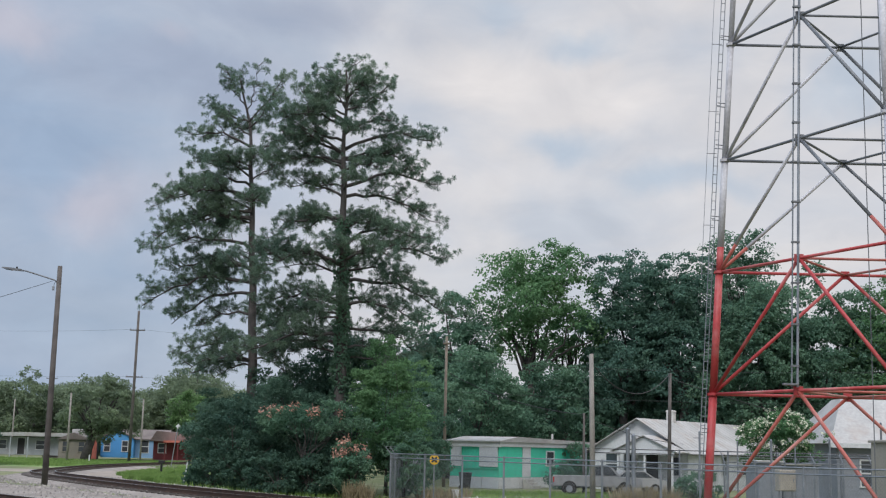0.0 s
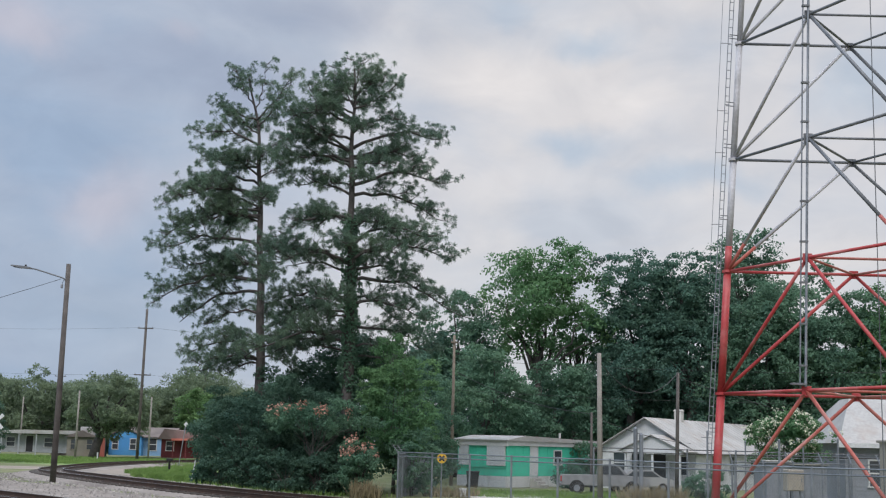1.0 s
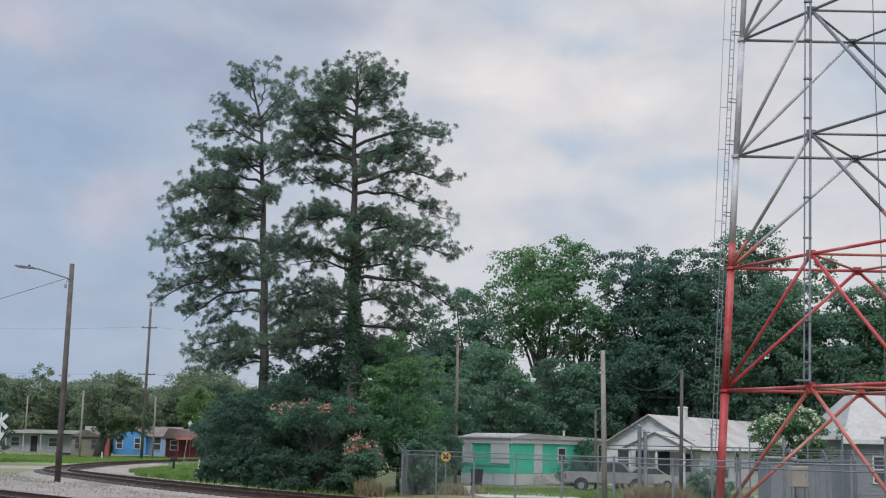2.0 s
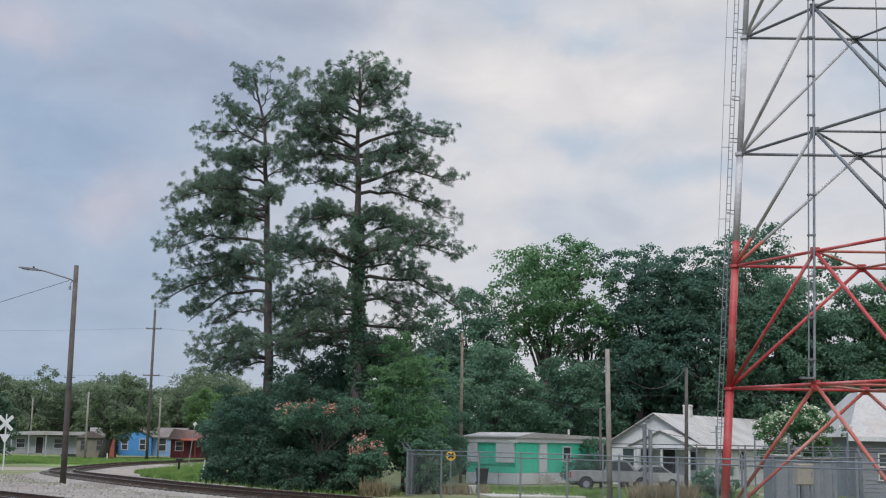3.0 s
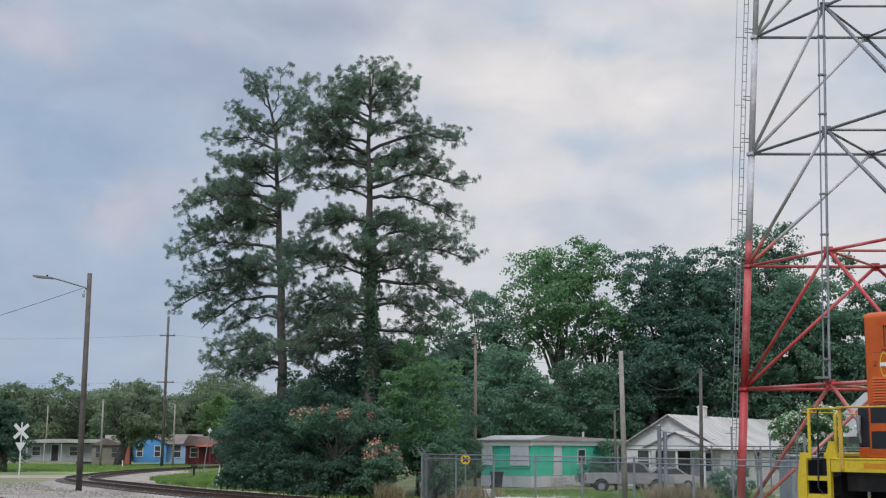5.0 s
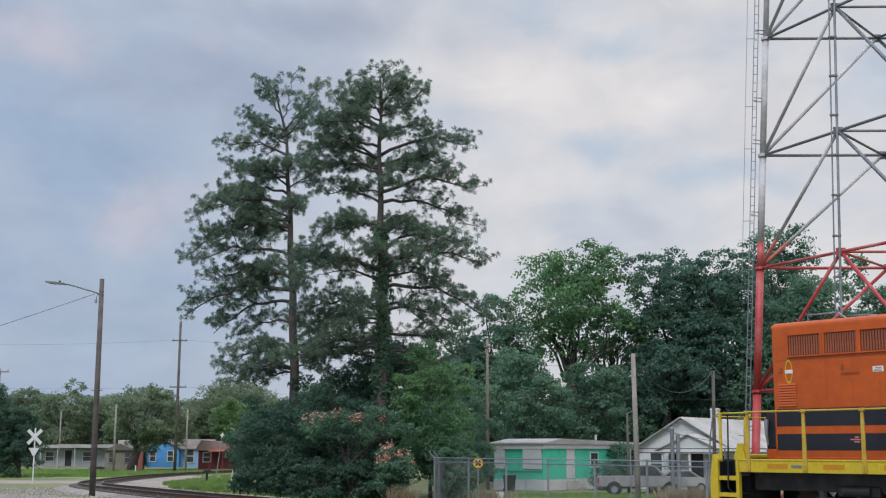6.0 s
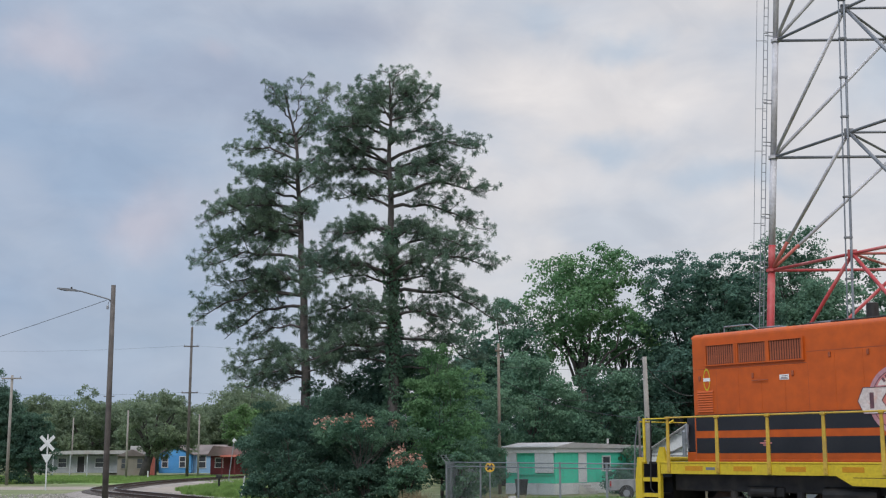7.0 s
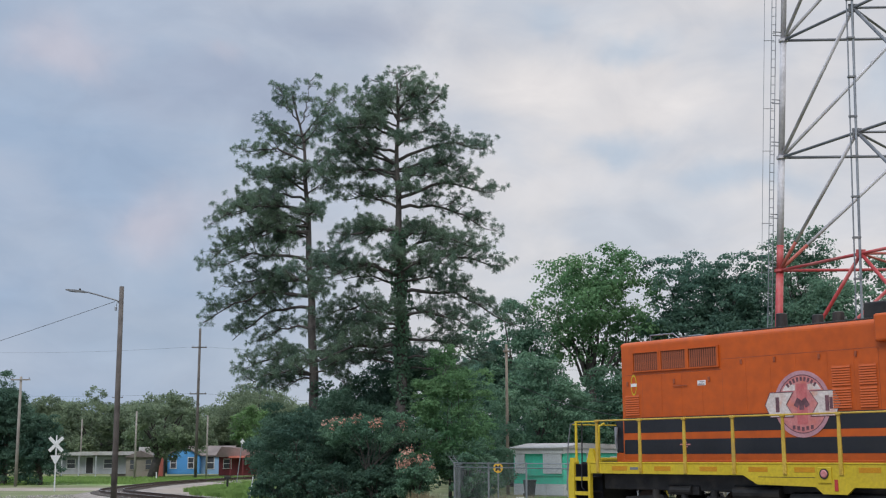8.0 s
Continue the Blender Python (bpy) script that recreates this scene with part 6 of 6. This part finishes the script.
for sg in (1, -1):
    sill = part("side_sill", prism(bmesh.new(), SILL, sg * 1.44, sg * 1.50), "yellow", loco, "yellow side sill")
    part("sill_lip", B(X_TAIL + 0.9, 1.74, sg * 1.40, sg * 1.515, 1.60, 1.635, bevel=0.008), "yellow", sill)
    for i in range(10):
        x = 0.98 - i * 1.41
        if abs(x - 0.26 + 5.25) < 0.6:
            x += 0.18
        part("reflector", B(x - 0.52, x, sg * 1.50, sg * 1.504, 1.425, 1.535), "amber", sill, "amber reflector strip")
    part("builder_plate", B(0.10, 0.36, sg * 1.50, sg * 1.506, 1.45, 1.51), "galv", sill)
    bx = part("sill_box", B(-5.42, -5.08, sg * 1.50, sg * 1.53, 1.20, 1.54, bevel=0.02), "yellow", sill)
    part("lamp_rim", T([(-5.25, sg * 1.53, 1.40), (-5.25, sg * 1.55, 1.40)], 0.11, 20), "grime", bx, "dark lamp rim")
    part("lamp_lens", T([(-5.25, sg * 1.55, 1.40), (-5.25, sg * 1.565, 1.40)], [0.085, 0.06], 20), "decal_pink", bx, "dull red round lens")
    part("red_flap", B(-5.56, -5.48, sg * 1.50, sg * 1.515, 1.04, 1.28), "red_lens", sill, "small red handle")
    part("weld_line", B(-5.0, -3.5, sg * 1.50, sg * 1.503, 1.31, 1.322), "black", sill)

# long hood
hood = bmesh.new()
box(hood, X_TAIL + 4.3, 1.30, -HW, HW, 1.60, 4.70)
edges = [e for e in hood.edges if all(v.co.z > 4.6 for v in e.verts)]
bmesh.ops.bevel(hood, geom=edges, offset=0.13, segments=5, affect="EDGES", profile=0.5)
edges = [e for e in hood.edges if all(v.co.x > 1.28 for v in e.verts) and abs(e.verts[0].co.z - e.verts[1].co.z) > 1]
bmesh.ops.bevel(hood, geom=edges, offset=0.07, segments=3, affect="EDGES", profile=0.5)
hood_ob = part("hood", hood, "orange", loco, "bright orange long hood")
part("blister", B(X_TAIL + 4.4, -6.25, -0.93, 0.93, 4.18, 4.78, bevel=0.05), "orange", loco, "orange brake blister")
part("hood_base", B(X_TAIL + 4.4, 1.31, -HW - 0.02, HW + 0.02, 1.60, 1.68, bevel=0.01), "orange", loco)
for sg in (1, -1):
    y0, y1 = sg * HW, sg * (HW + 0.004)
    for z0, z1 in ((2.36, 2.745), (1.83, 2.19)):
        part("stripe", B(X_TAIL + 4.4, 1.22, y0, y1, z0, z1), "black", hood_ob, "black painted stripe")
    # access doors, slightly proud, with dark gaps and latches
    xs = [1.18, 0.55, -0.10, -0.75, -1.40, -2.02, -2.72, -3.42, -4.12, -4.95, -5.62, -6.22]
    for i, (a, b) in enumerate(zip(xs, xs[1:])):
        top = 3.82 if i < 5 else 4.06
        part("door", B(b + 0.002, a - 0.002, y0, sg * (HW + 0.0055), 2.76, top, bevel=0.002), "orange", hood_ob)
        if i in (0, 4, 10):
            part("door_gap", B(b - 0.003, b + 0.003, y0, sg * (HW + 0.0062), 2.76, top), "grille", hood_ob)
    part("seam", B(-6.2, -2.0, y0, sg * (HW + 0.0045), 4.072, 4.084), "grille", hood_ob)
    part("seam", B(-2.0, 1.18, y0, sg * (HW + 0.0045), 3.830, 3.842), "grille", hood_ob)
    for x, z in ((-2.60, 3.98), (-3.55, 3.98), (-4.75, 3.97), (-5.68, 3.97), (-0.52, 3.62), (-1.62, 3.62), (1.05, 3.62)):
        part("latch", B(x - 0.03, x + 0.03, y0, sg * (HW + 0.035), z - 0.055, z + 0.055, bevel=0.008), "grille", hood_ob, "rusty door latch")
    part("grab_bar", T([(-0.50, sg * (HW + 0.04), 3.50), (-0.95, sg * (HW + 0.04), 3.50)], 0.012, 6), "grille", hood_ob)
    # radiator grilles
    for a, b in ((0.81, -0.02), (-0.13, -0.92), (-1.02, -1.90)):
        g = part("grille", prism(bmesh.new(), [(b - 0.05, 3.90), (a + 0.05, 3.90), (a + 0.05, 4.42), (b - 0.05, 4.42), (b - 0.05, 4.39), (a + 0.0, 4.39), (a + 0.0, 3.93), (b, 3.93), (b, 4.39), (b - 0.05, 4.39)], y0, sg * (HW + 0.05)), "orange", hood_ob, "orange grille frame")
        # flat plate coloured dark as the shaded hollow behind the slats
        part("grille_back", B(b, a, y0, sg * (HW + 0.006), 3.93, 4.39), "cavity", g)
        n_s = 13
        first = None
        for i in range(n_s):
            m = Matrix.Translation((b + (a - b) * (i + 0.5) / n_s, sg * (HW + 0.022), 4.16)) @ pose(0, 0, 0, 0, 0, 35)
            if first is None:
                first = part("slat", B(-0.017, 0.017, -0.005, 0.005, -0.225, 0.225), "grille", g)
                first.matrix_basis = m
            else:
                shared("slat", first, m, g)
    # louvres
    for a, b, z0, z1, n_s in ((1.13, 0.66, 2.80, 3.32, 9), (-5.06, -5.52, 2.80, 3.25, 8), (-5.06, -5.52, 3.29, 3.73, 8), (-5.74, -6.16, 2.80, 3.25, 8), (-5.74, -6.16, 3.29, 3.73, 8)):
        lv = part("louvre", B(b - 0.015, a + 0.015, y0, sg * (HW + 0.012), z0 - 0.015, z1 + 0.015, bevel=0.004), "orange", hood_ob, "louvred vent")
        first = None
        for i in range(n_s):
            m = Matrix.Translation(((a + b) / 2, sg * (HW + 0.022), z0 + (z1 - z0) * (i + 0.5) / n_s)) @ pose(0, 0, 0, sg * 24, 0, 0)
            if first is None:
                first = part("slat", B((b - a) / 2, (a - b) / 2, -0.004, 0.004, -0.023, 0.023), "orange", lv)
                first.matrix_basis = m
            else:
                shared("slat", first, m, lv)
    # small oval number emblem, as a plain shape
    em = bmesh.new()
    n_r = 28
    ring = []
    for rx_, rz_ in ((0.135, 0.30), (0.105, 0.25)):
        ring.append([em.verts.new((0.84 + rx_ * 0.75 * math.cos(2 * math.pi * i / n_r), sg * (HW + 0.013), 3.58 + rz_ * 0.9 * math.sin(2 * math.pi * i / n_r))) for i in range(n_r)])
    for i in range(n_r):
        em.faces.new((ring[0][i], ring[0][(i + 1) % n_r], ring[1][(i + 1) % n_r], ring[1][i]))
    part("emblem", em, "yellow", hood_ob, "yellow oval emblem")
    part("emblem_band", B(0.74, 0.94, y0, sg * (HW + 0.015), 3.54, 3.62), "decal_sign", hood_ob, "white emblem band")
    # warning sticker with unreadable lines
    part("sticker", B(-1.51, -1.26, y0, sg * (HW + 0.013), 3.48, 3.60), "decal_sign", hood_ob, "small white sticker")
    for k, zz in enumerate((3.565, 3.53, 3.50)):
        part("text_bar", B(-1.48, -1.32 + 0.02 * k, y0, sg * (HW + 0.015), zz - 0.007, zz + 0.007), "decal_dark", hood_ob)
    for k, (zz, w_) in enumerate(((2.11, 0.10), (2.06, 0.32), (2.01, 0.14))):
        part("text_bar", B(-0.80 - w_ / 2, -0.80 + w_ / 2, y0, sg * (HW + 0.012), zz - 0.015, zz + 0.015), "decal_pink", hood_ob)
    # round emblem: ring, disc, two banner ends and bars in place of letters
    ex, ez = -4.24, 2.93
    part("emblem_disc", T([(ex, sg * (HW + 0.008), ez), (ex, sg * (HW + 0.012), ez)], 0.75, 48), "decal_pink", hood_ob, "faded red round emblem")
    em = bmesh.new()
    ring = [[em.verts.new((ex + r_ * math.cos(2 * math.pi * i / 48), sg * (HW + 0.014), ez + r_ * math.sin(2 * math.pi * i / 48))) for i in range(48)] for r_ in (0.66, 0.64)]
    for i in range(48):
        em.faces.new((ring[0][i], ring[0][(i + 1) % 48], ring[1][(i + 1) % 48], ring[1][i]))
    part("emblem_ring", em, "decal_dark", hood_ob)
    em = bmesh.new()
    ring = [[em.verts.new((ex + r_ * math.cos(2 * math.pi * i / 48), sg * (HW + 0.0135), ez + r_ * math.sin(2 * math.pi * i / 48))) for i in range(48)] for r_ in (0.75, 0.662)]
    for i in range(48):
        em.faces.new((ring[0][i], ring[0][(i + 1) % 48], ring[1][(i + 1) % 48], ring[1][i]))
    part("emblem_rim", em, "decal_rim", hood_ob, "mauve emblem rim")
    part("emblem_band", B(ex - 0.14, ex + 0.14, y0, sg * (HW + 0.0128), ez - 0.46, ez + 0.46), "decal_band", hood_ob)
    for side in (1, -1):
        part("emblem_patch", prism(bmesh.new(), [(ex + side * 0.17, ez + 0.31), (ex + side * 0.52, ez + 0.31), (ex + side * 0.40, ez + 0.46), (ex + side * 0.17, ez + 0.44)], sg * (HW + 0.0122), sg * (HW + 0.0130)), "decal_white", hood_ob)
    for side in (1, -1):
        pts_ = [(ex + side * u, ez + v) for u, v in ((1.0, 0.0), (0.86, 0.28), (0.22, 0.28), (0.42, 0.0), (0.22, -0.28), (0.86, -0.28))]
        part("emblem_banner", prism(bmesh.new(), pts_, sg * (HW + 0.0125), sg * (HW + 0.017)), "decal_white", hood_ob, "faded white banner end")
        outl = bmesh.new()
        for (xa, za), (xb, zb) in zip(pts_, pts_[1:] + pts_[:1]):
            tube(outl, [(xa, sg * (HW + 0.0185), za), (xb, sg * (HW + 0.0185), zb)], 0.009, 4)
        part("banner_outline", outl, "decal_dark", hood_ob)
        part("emblem_bar", B(ex + side * 0.66 - 0.05, ex + side * 0.66 + 0.05, y0, sg * (HW + 0.02), ez - 0.17, ez + 0.17), "decal_dark", hood_ob)
    part("emblem_bar", B(ex - 0.80, ex - 0.72, y0, sg * (HW + 0.02), ez - 0.13, ez + 0.13), "decal_dark", hood_ob)
    for k in range(3):
        part("emblem_bar", B(-0.06, 0.06, 0, 0.0065, -0.10, 0.10), "decal_dark", hood_ob).matrix_basis = Matrix.Translation((ex + 0.12 - 0.11 * k, sg * (HW + 0.0135), ez + 0.03 - 0.06 * (k % 2))) @ pose(0, 0, 0, 0, 30 * (k - 1), 0)
    for k in range(9):
        a_ = radians(50 + k * 10)
        part("text_bar", B(-0.028, 0.028, 0, 0.004, -0.05, 0.05), "decal_dark", hood_ob).matrix_basis = Matrix.Translation((ex + 0.56 * math.cos(a_), sg * (HW + 0.0125), ez + 0.56 * math.sin(a_))) @ pose(0, 0, 0, 0, 90 - math.degrees(a_), 0)
    for k in range(5):
        part("text_bar", B(-0.035, 0.035, 0, 0.004, -0.045, 0.045), "decal_dark", hood_ob).matrix_basis = Matrix.Translation((ex - 0.24 + 0.12 * k, sg * (HW + 0.0125), ez - 0.56 + 0.02 * abs(k - 2)))

# roof gear
for x in (-0.55, -2.05):
    fan = part("roof_fan", T([(x, 0, 4.66), (x, 0, 4.735), (x, 0, 4.765)], [0.56, 0.54, 0.42], 28), "grime", loco, "dark round roof fan")
    part("fan_guard", T([(x - 0.55, 0, 4.74), (x - 0.2, 0, 4.80), (x + 0.2, 0, 4.80), (x + 0.55, 0, 4.74)], 0.02, 6), "galv", fan)
part("lift_rail", T([(0.42, 0.55, 4.70), (0.42, 0.55, 4.84), (-0.35, 0.55, 4.84), (-0.55, 0.55, 4.70)], 0.018, 6), "galv", loco, "thin grab rail on the roof")
for x, h_ in ((-3.25, 0.40), (-4.25, 0.28), (-4.80, 0.30)):
    part("exhaust_stack", T([(x, 0, 4.65), (x, 0, 4.70 + h_), (x, 0, 4.72 + h_)], [0.15, 0.13, 0.10], 16), "grime", loco, "sooty exhaust stack")
part("roof_box", B(-7.4, -5.75, -0.5, 0.5, 4.68, 5.10, bevel=0.04), "grime", loco, "dark roof housing")

for sg in (1, -1):
    part("roof_edge", B(-6.2, -2.6, sg * 0.50, sg * 0.66, 4.68, 4.735, bevel=0.015), "grime", loco, "sooty black roof edge")

# end platform, steps and coupler
for sg in (1, -1):
    st = part("step_well", prism(bmesh.new(), [(1.76, 1.62), (1.76, 0.42), (1.84, 0.42), (1.84, 1.62)], sg * 1.40, sg * 1.50), "yellow", loco, "yellow step side plate")
    part("step_side", prism(bmesh.new(), [(2.40, 1.74), (2.34, 1.62), (2.34, 0.42), (2.56, 0.42), (2.56, 1.20), (2.48, 1.74)], sg * 1.30, sg * 1.50), "yellow", st, "yellow outer step plate")
    part("step_back", B(2.315, 2.335, sg * 0.97, sg * 1.44, 0.42, 1.58), "black", st)
    part("step_riser", B(1.84, 2.32, sg * 0.93, sg * 0.97, 0.42, 1.60), "black", st)
    for k, z in enumerate((0.48, 0.85, 1.22)):
        part("tread", B(1.84, 2.32, sg * 0.97, sg * 1.49, z, z + 0.04, bevel=0.006), "grime", st, "dark step tread")
        part("tread_edge", B(1.84, 2.32, sg * 1.47, sg * 1.50, z - 0.06, z + 0.035), "yellow", st)
part("end_plate", B(2.40, 2.58, -0.95, 0.95, 0.45, 1.62, bevel=0.02), "grime", loco, "grimy end plate")
part("platform", B(1.74, 2.58, -0.97, 0.97, 1.56, 1.63, bevel=0.01), "grime", loco)
part("anticlimber", B(2.2, 2.5, -0.6, 0.6, 1.63, 1.74, bevel=0.03), "yellow", loco)
part("coupler", B(2.58, 3.25, -0.15, 0.15, 0.70, 1.0, bevel=0.06), "grime", loco, "rusty knuckle coupler")


def stanchion(parent, x, sg, foot, name="stanchion"):
    """A flattened yellow post, wider at its foot, with a bracket on the sill."""
    y = sg * 1.515
    p = part(name, prism(bmesh.new(), [(x - 0.050, foot), (x + 0.050, foot), (x + 0.042, 2.2), (x + 0.032, 2.67), (x - 0.032, 2.67), (x - 0.042, 2.2)], y - 0.014, y + 0.014), "rail_yellow", parent, "worn golden-yellow railing post")
    part("clip", B(x - 0.06, x + 0.06, y - 0.04, y + 0.04, 2.63, 2.70, bevel=0.015), "rail_yellow", p)
    for z in (1.42, 1.50):
        part("bolt", T([(x, y, z), (x, y + sg * 0.03, z)], 0.014, 6), "rail_yellow", p)


for sg in (1, -1):
    for x in (1.47, 0.0, -1.42, -2.86, -4.24, -5.66, -7.08, -8.50, -9.92):
        stanchion(loco, x, sg, 1.38)
    y = sg * 1.515
    part("handrail", T([(1.55, y, 2.675), (-9.9, y, 2.675)], 0.02, 8), "rail_yellow", loco, "long golden-yellow handrail")
    # end railings and grab irons
    part("end_post", T([(2.22, y, 1.62), (2.22, y, 2.68)], 0.035, 8), "yellow", loco, "yellow end post")
    part("end_post", T([(1.95, sg * 0.95, 1.62), (1.95, sg * 0.95, 2.55), (1.95, sg * 0.75, 2.62)], 0.035, 8), "yellow", loco)
    part("end_rail", T([(2.22, y, 2.66), (1.50, y, 2.66)], 0.018, 6), "yellow", loco)
    part("grab_iron", T([(2.08, y, 2.62), (2.12, y, 2.70), (2.00, y, 2.62), (2.02, y, 1.75), (2.05, y, 1.0), (1.95, y, 0.9)], 0.018, 6), "black", loco, "black grab iron")
    part("grab_iron", T([(2.22, y, 2.66), (2.42, y, 2.60), (2.52, y, 2.1), (2.56, y, 1.5), (2.60, y, 0.9)], 0.016, 6), "galv", loco, "grey bent grab iron")
    part("gusset", prism(bmesh.new(), [(1.60, 1.62), (1.92, 1.62), (1.80, 1.98), (1.68, 1.98)], sg * 1.38, sg * 1.46), "yellow", loco)
part("end_rail", T([(2.45, 1.4, 2.60), (2.50, 0.7, 2.60), (2.50, -0.7, 2.60), (2.45, -1.4, 2.60)], 0.018, 6), "yellow", loco)
part("end_locker", B(1.30, 1.56, 0.05, 0.70, 1.86, 2.70, bevel=0.03), "black", loco, "black locker at the hood end")
part("locker_base", B(1.30, 1.56, 0.05, 0.70, 1.62, 1.86, bevel=0.01), "orange", loco)
part("hose", T([(1.50, 0.76, 2.52), (1.48, 0.80, 2.2), (1.46, 0.78, 1.95)], [0.055, 0.035, 0.02], 8), "galv", loco, "pale corrugated hose")

# cab and short nose at the tail
cabb = bmesh.new()
box(cabb, X_TAIL + 2.1, X_TAIL + 4.3, -1.45, 1.45, 1.60, 4.60, bevel=0.14)
cab_body = part("cab", cabb, "orange", loco, "orange driver's cab")
for sg in (1, -1):
    for x in (X_TAIL + 2.65, X_TAIL + 3.65):
        part("window", B(x - 0.36, x + 0.36, sg * 1.44, sg * 1.465, 3.15, 3.95, bevel=0.01), "glass", cab_body)
    part("stripe", B(X_TAIL + 2.3, X_TAIL + 4.1, sg * 1.45, sg * 1.454, 1.83, 2.19), "black", cab_body)
part("nose", B(X_TAIL + 0.9, X_TAIL + 2.1, -0.75, 0.75, 1.60, 3.1, bevel=0.10), "orange", loco, "low orange nose")
part("rear_plate", B(X_TAIL, X_TAIL + 0.15, -1.4, 1.4, 0.5, 1.62, bevel=0.02), "yellow", loco)

# fuel tank, trucks and wheels
part("fuel_tank", B(-8.6, -4.1, -1.30, 1.30, 0.28, 1.0, bevel=0.14), "grime", loco, "black fuel tank")
part("air_tank", T([(-3.9, 1.15, 0.95), (-2.6, 1.15, 0.95)], 0.16, 14), "grime", loco)
WHEELS = []
for cx_ in (-1.05, -11.0):
    tr = part("truck", B(cx_ - 1.9, cx_ + 1.9, -0.55, 0.55, 0.42, 0.72, bevel=0.04), "grime", loco, "black wheel truck")
    for sg in (1, -1):
        part("side_frame", prism(bmesh.new(), [(cx_ - 2.1, 0.55), (cx_ - 1.9, 0.78), (cx_ - 0.7, 0.85), (cx_ - 0.5, 0.55), (cx_ + 0.5, 0.55), (cx_ + 0.7, 0.85), (cx_ + 1.9, 0.78), (cx_ + 2.1, 0.55), (cx_ + 1.9, 0.42), (cx_ + 0.6, 0.30), (cx_ - 0.6, 0.30), (cx_ - 1.9, 0.42)], sg * 1.0, sg * 1.14), "grime", tr, "cast side frame")
        for dx in (-0.9, 0.0, 0.9):
            part("spring", T([(cx_ + dx, sg * 1.12, 0.55), (cx_ + dx, sg * 1.12, 0.98)], 0.10, 10), "grime", tr)
        part("brake_cylinder", T([(cx_ - 0.3, sg * 1.18, 0.98), (cx_ + 0.35, sg * 1.18, 0.98)], 0.11, 12), "grime", tr, "dark brake cylinder")
        part("bolster_plate", B(cx_ - 0.5, cx_ + 0.5, sg * 1.0, sg * 1.2, 0.86, 1.08, bevel=0.03), "grime", tr)
    for dx in (-1.37, 1.37):
        for sg in (1, -1):
            part("journal_box", B(cx_ + dx - 0.17, cx_ + dx + 0.17, sg * 1.05, sg * 1.26, 0.36, 0.70, bevel=0.05), "grime", tr)
        ws = part("wheel_set", T([(0, -0.95, 0), (0, 0.95, 0)], 0.09, 12), "grime", loco, "steel wheels on an axle")
        for sg in (1, -1):
            wb = T([(0, sg * 0.69, 0), (0, sg * 0.715, 0), (0, sg * 0.72, 0), (0, sg * 0.83, 0)], [0.535, 0.535, 0.508, 0.50], 32)
            wh = part("wheel", wb, "grime", ws)
            part("tread_face", T([(0, sg * 0.83, 0), (0, sg * 0.835, 0)], [0.49, 0.43], 32), "rail", wh, "worn steel tyre face")
            part("spoke_mark", B(-0.30, 0.30, min(sg * 0.83, sg * 0.845), max(sg * 0.83, sg * 0.845), -0.05, 0.05), "grime", wh)
        WHEELS.append((ws, cx_ + dx))


# ---- what moves ----
RUN = [(6.0, -5.319), (6.5, -3.969), (7.0, -2.641), (7.5, -1.317), (8.0, 0.0)]


def run_at(t):
    """How far the locomotive has come along the track, against its place at the end."""
    if t < 6:
        return -5.319 - 2.685 * (6 - t)
    for (t0, a), (t1, b) in zip(RUN, RUN[1:]):
        if t <= t1:
            return a + (b - a) * (t - t0) / (t1 - t0)
    return 0.0


def motions():
    rows = []
    for i in range(17):
        t = i * 0.5
        p = TRACK0 + ALONG * run_at(t)
        rows.append((t, pose(p.x, p.y, RAIL_Z, 0, 0, LZ)))
    walk(loco, rows)
    for ws, x in WHEELS:
        walk(ws, [(i * 0.2, Matrix.Translation((x, 0, 0.508)) @ pose(0, 0, 0, 0, math.degrees(run_at(i * 0.2) / 0.508), 0)) for i in range(41)])


motions()
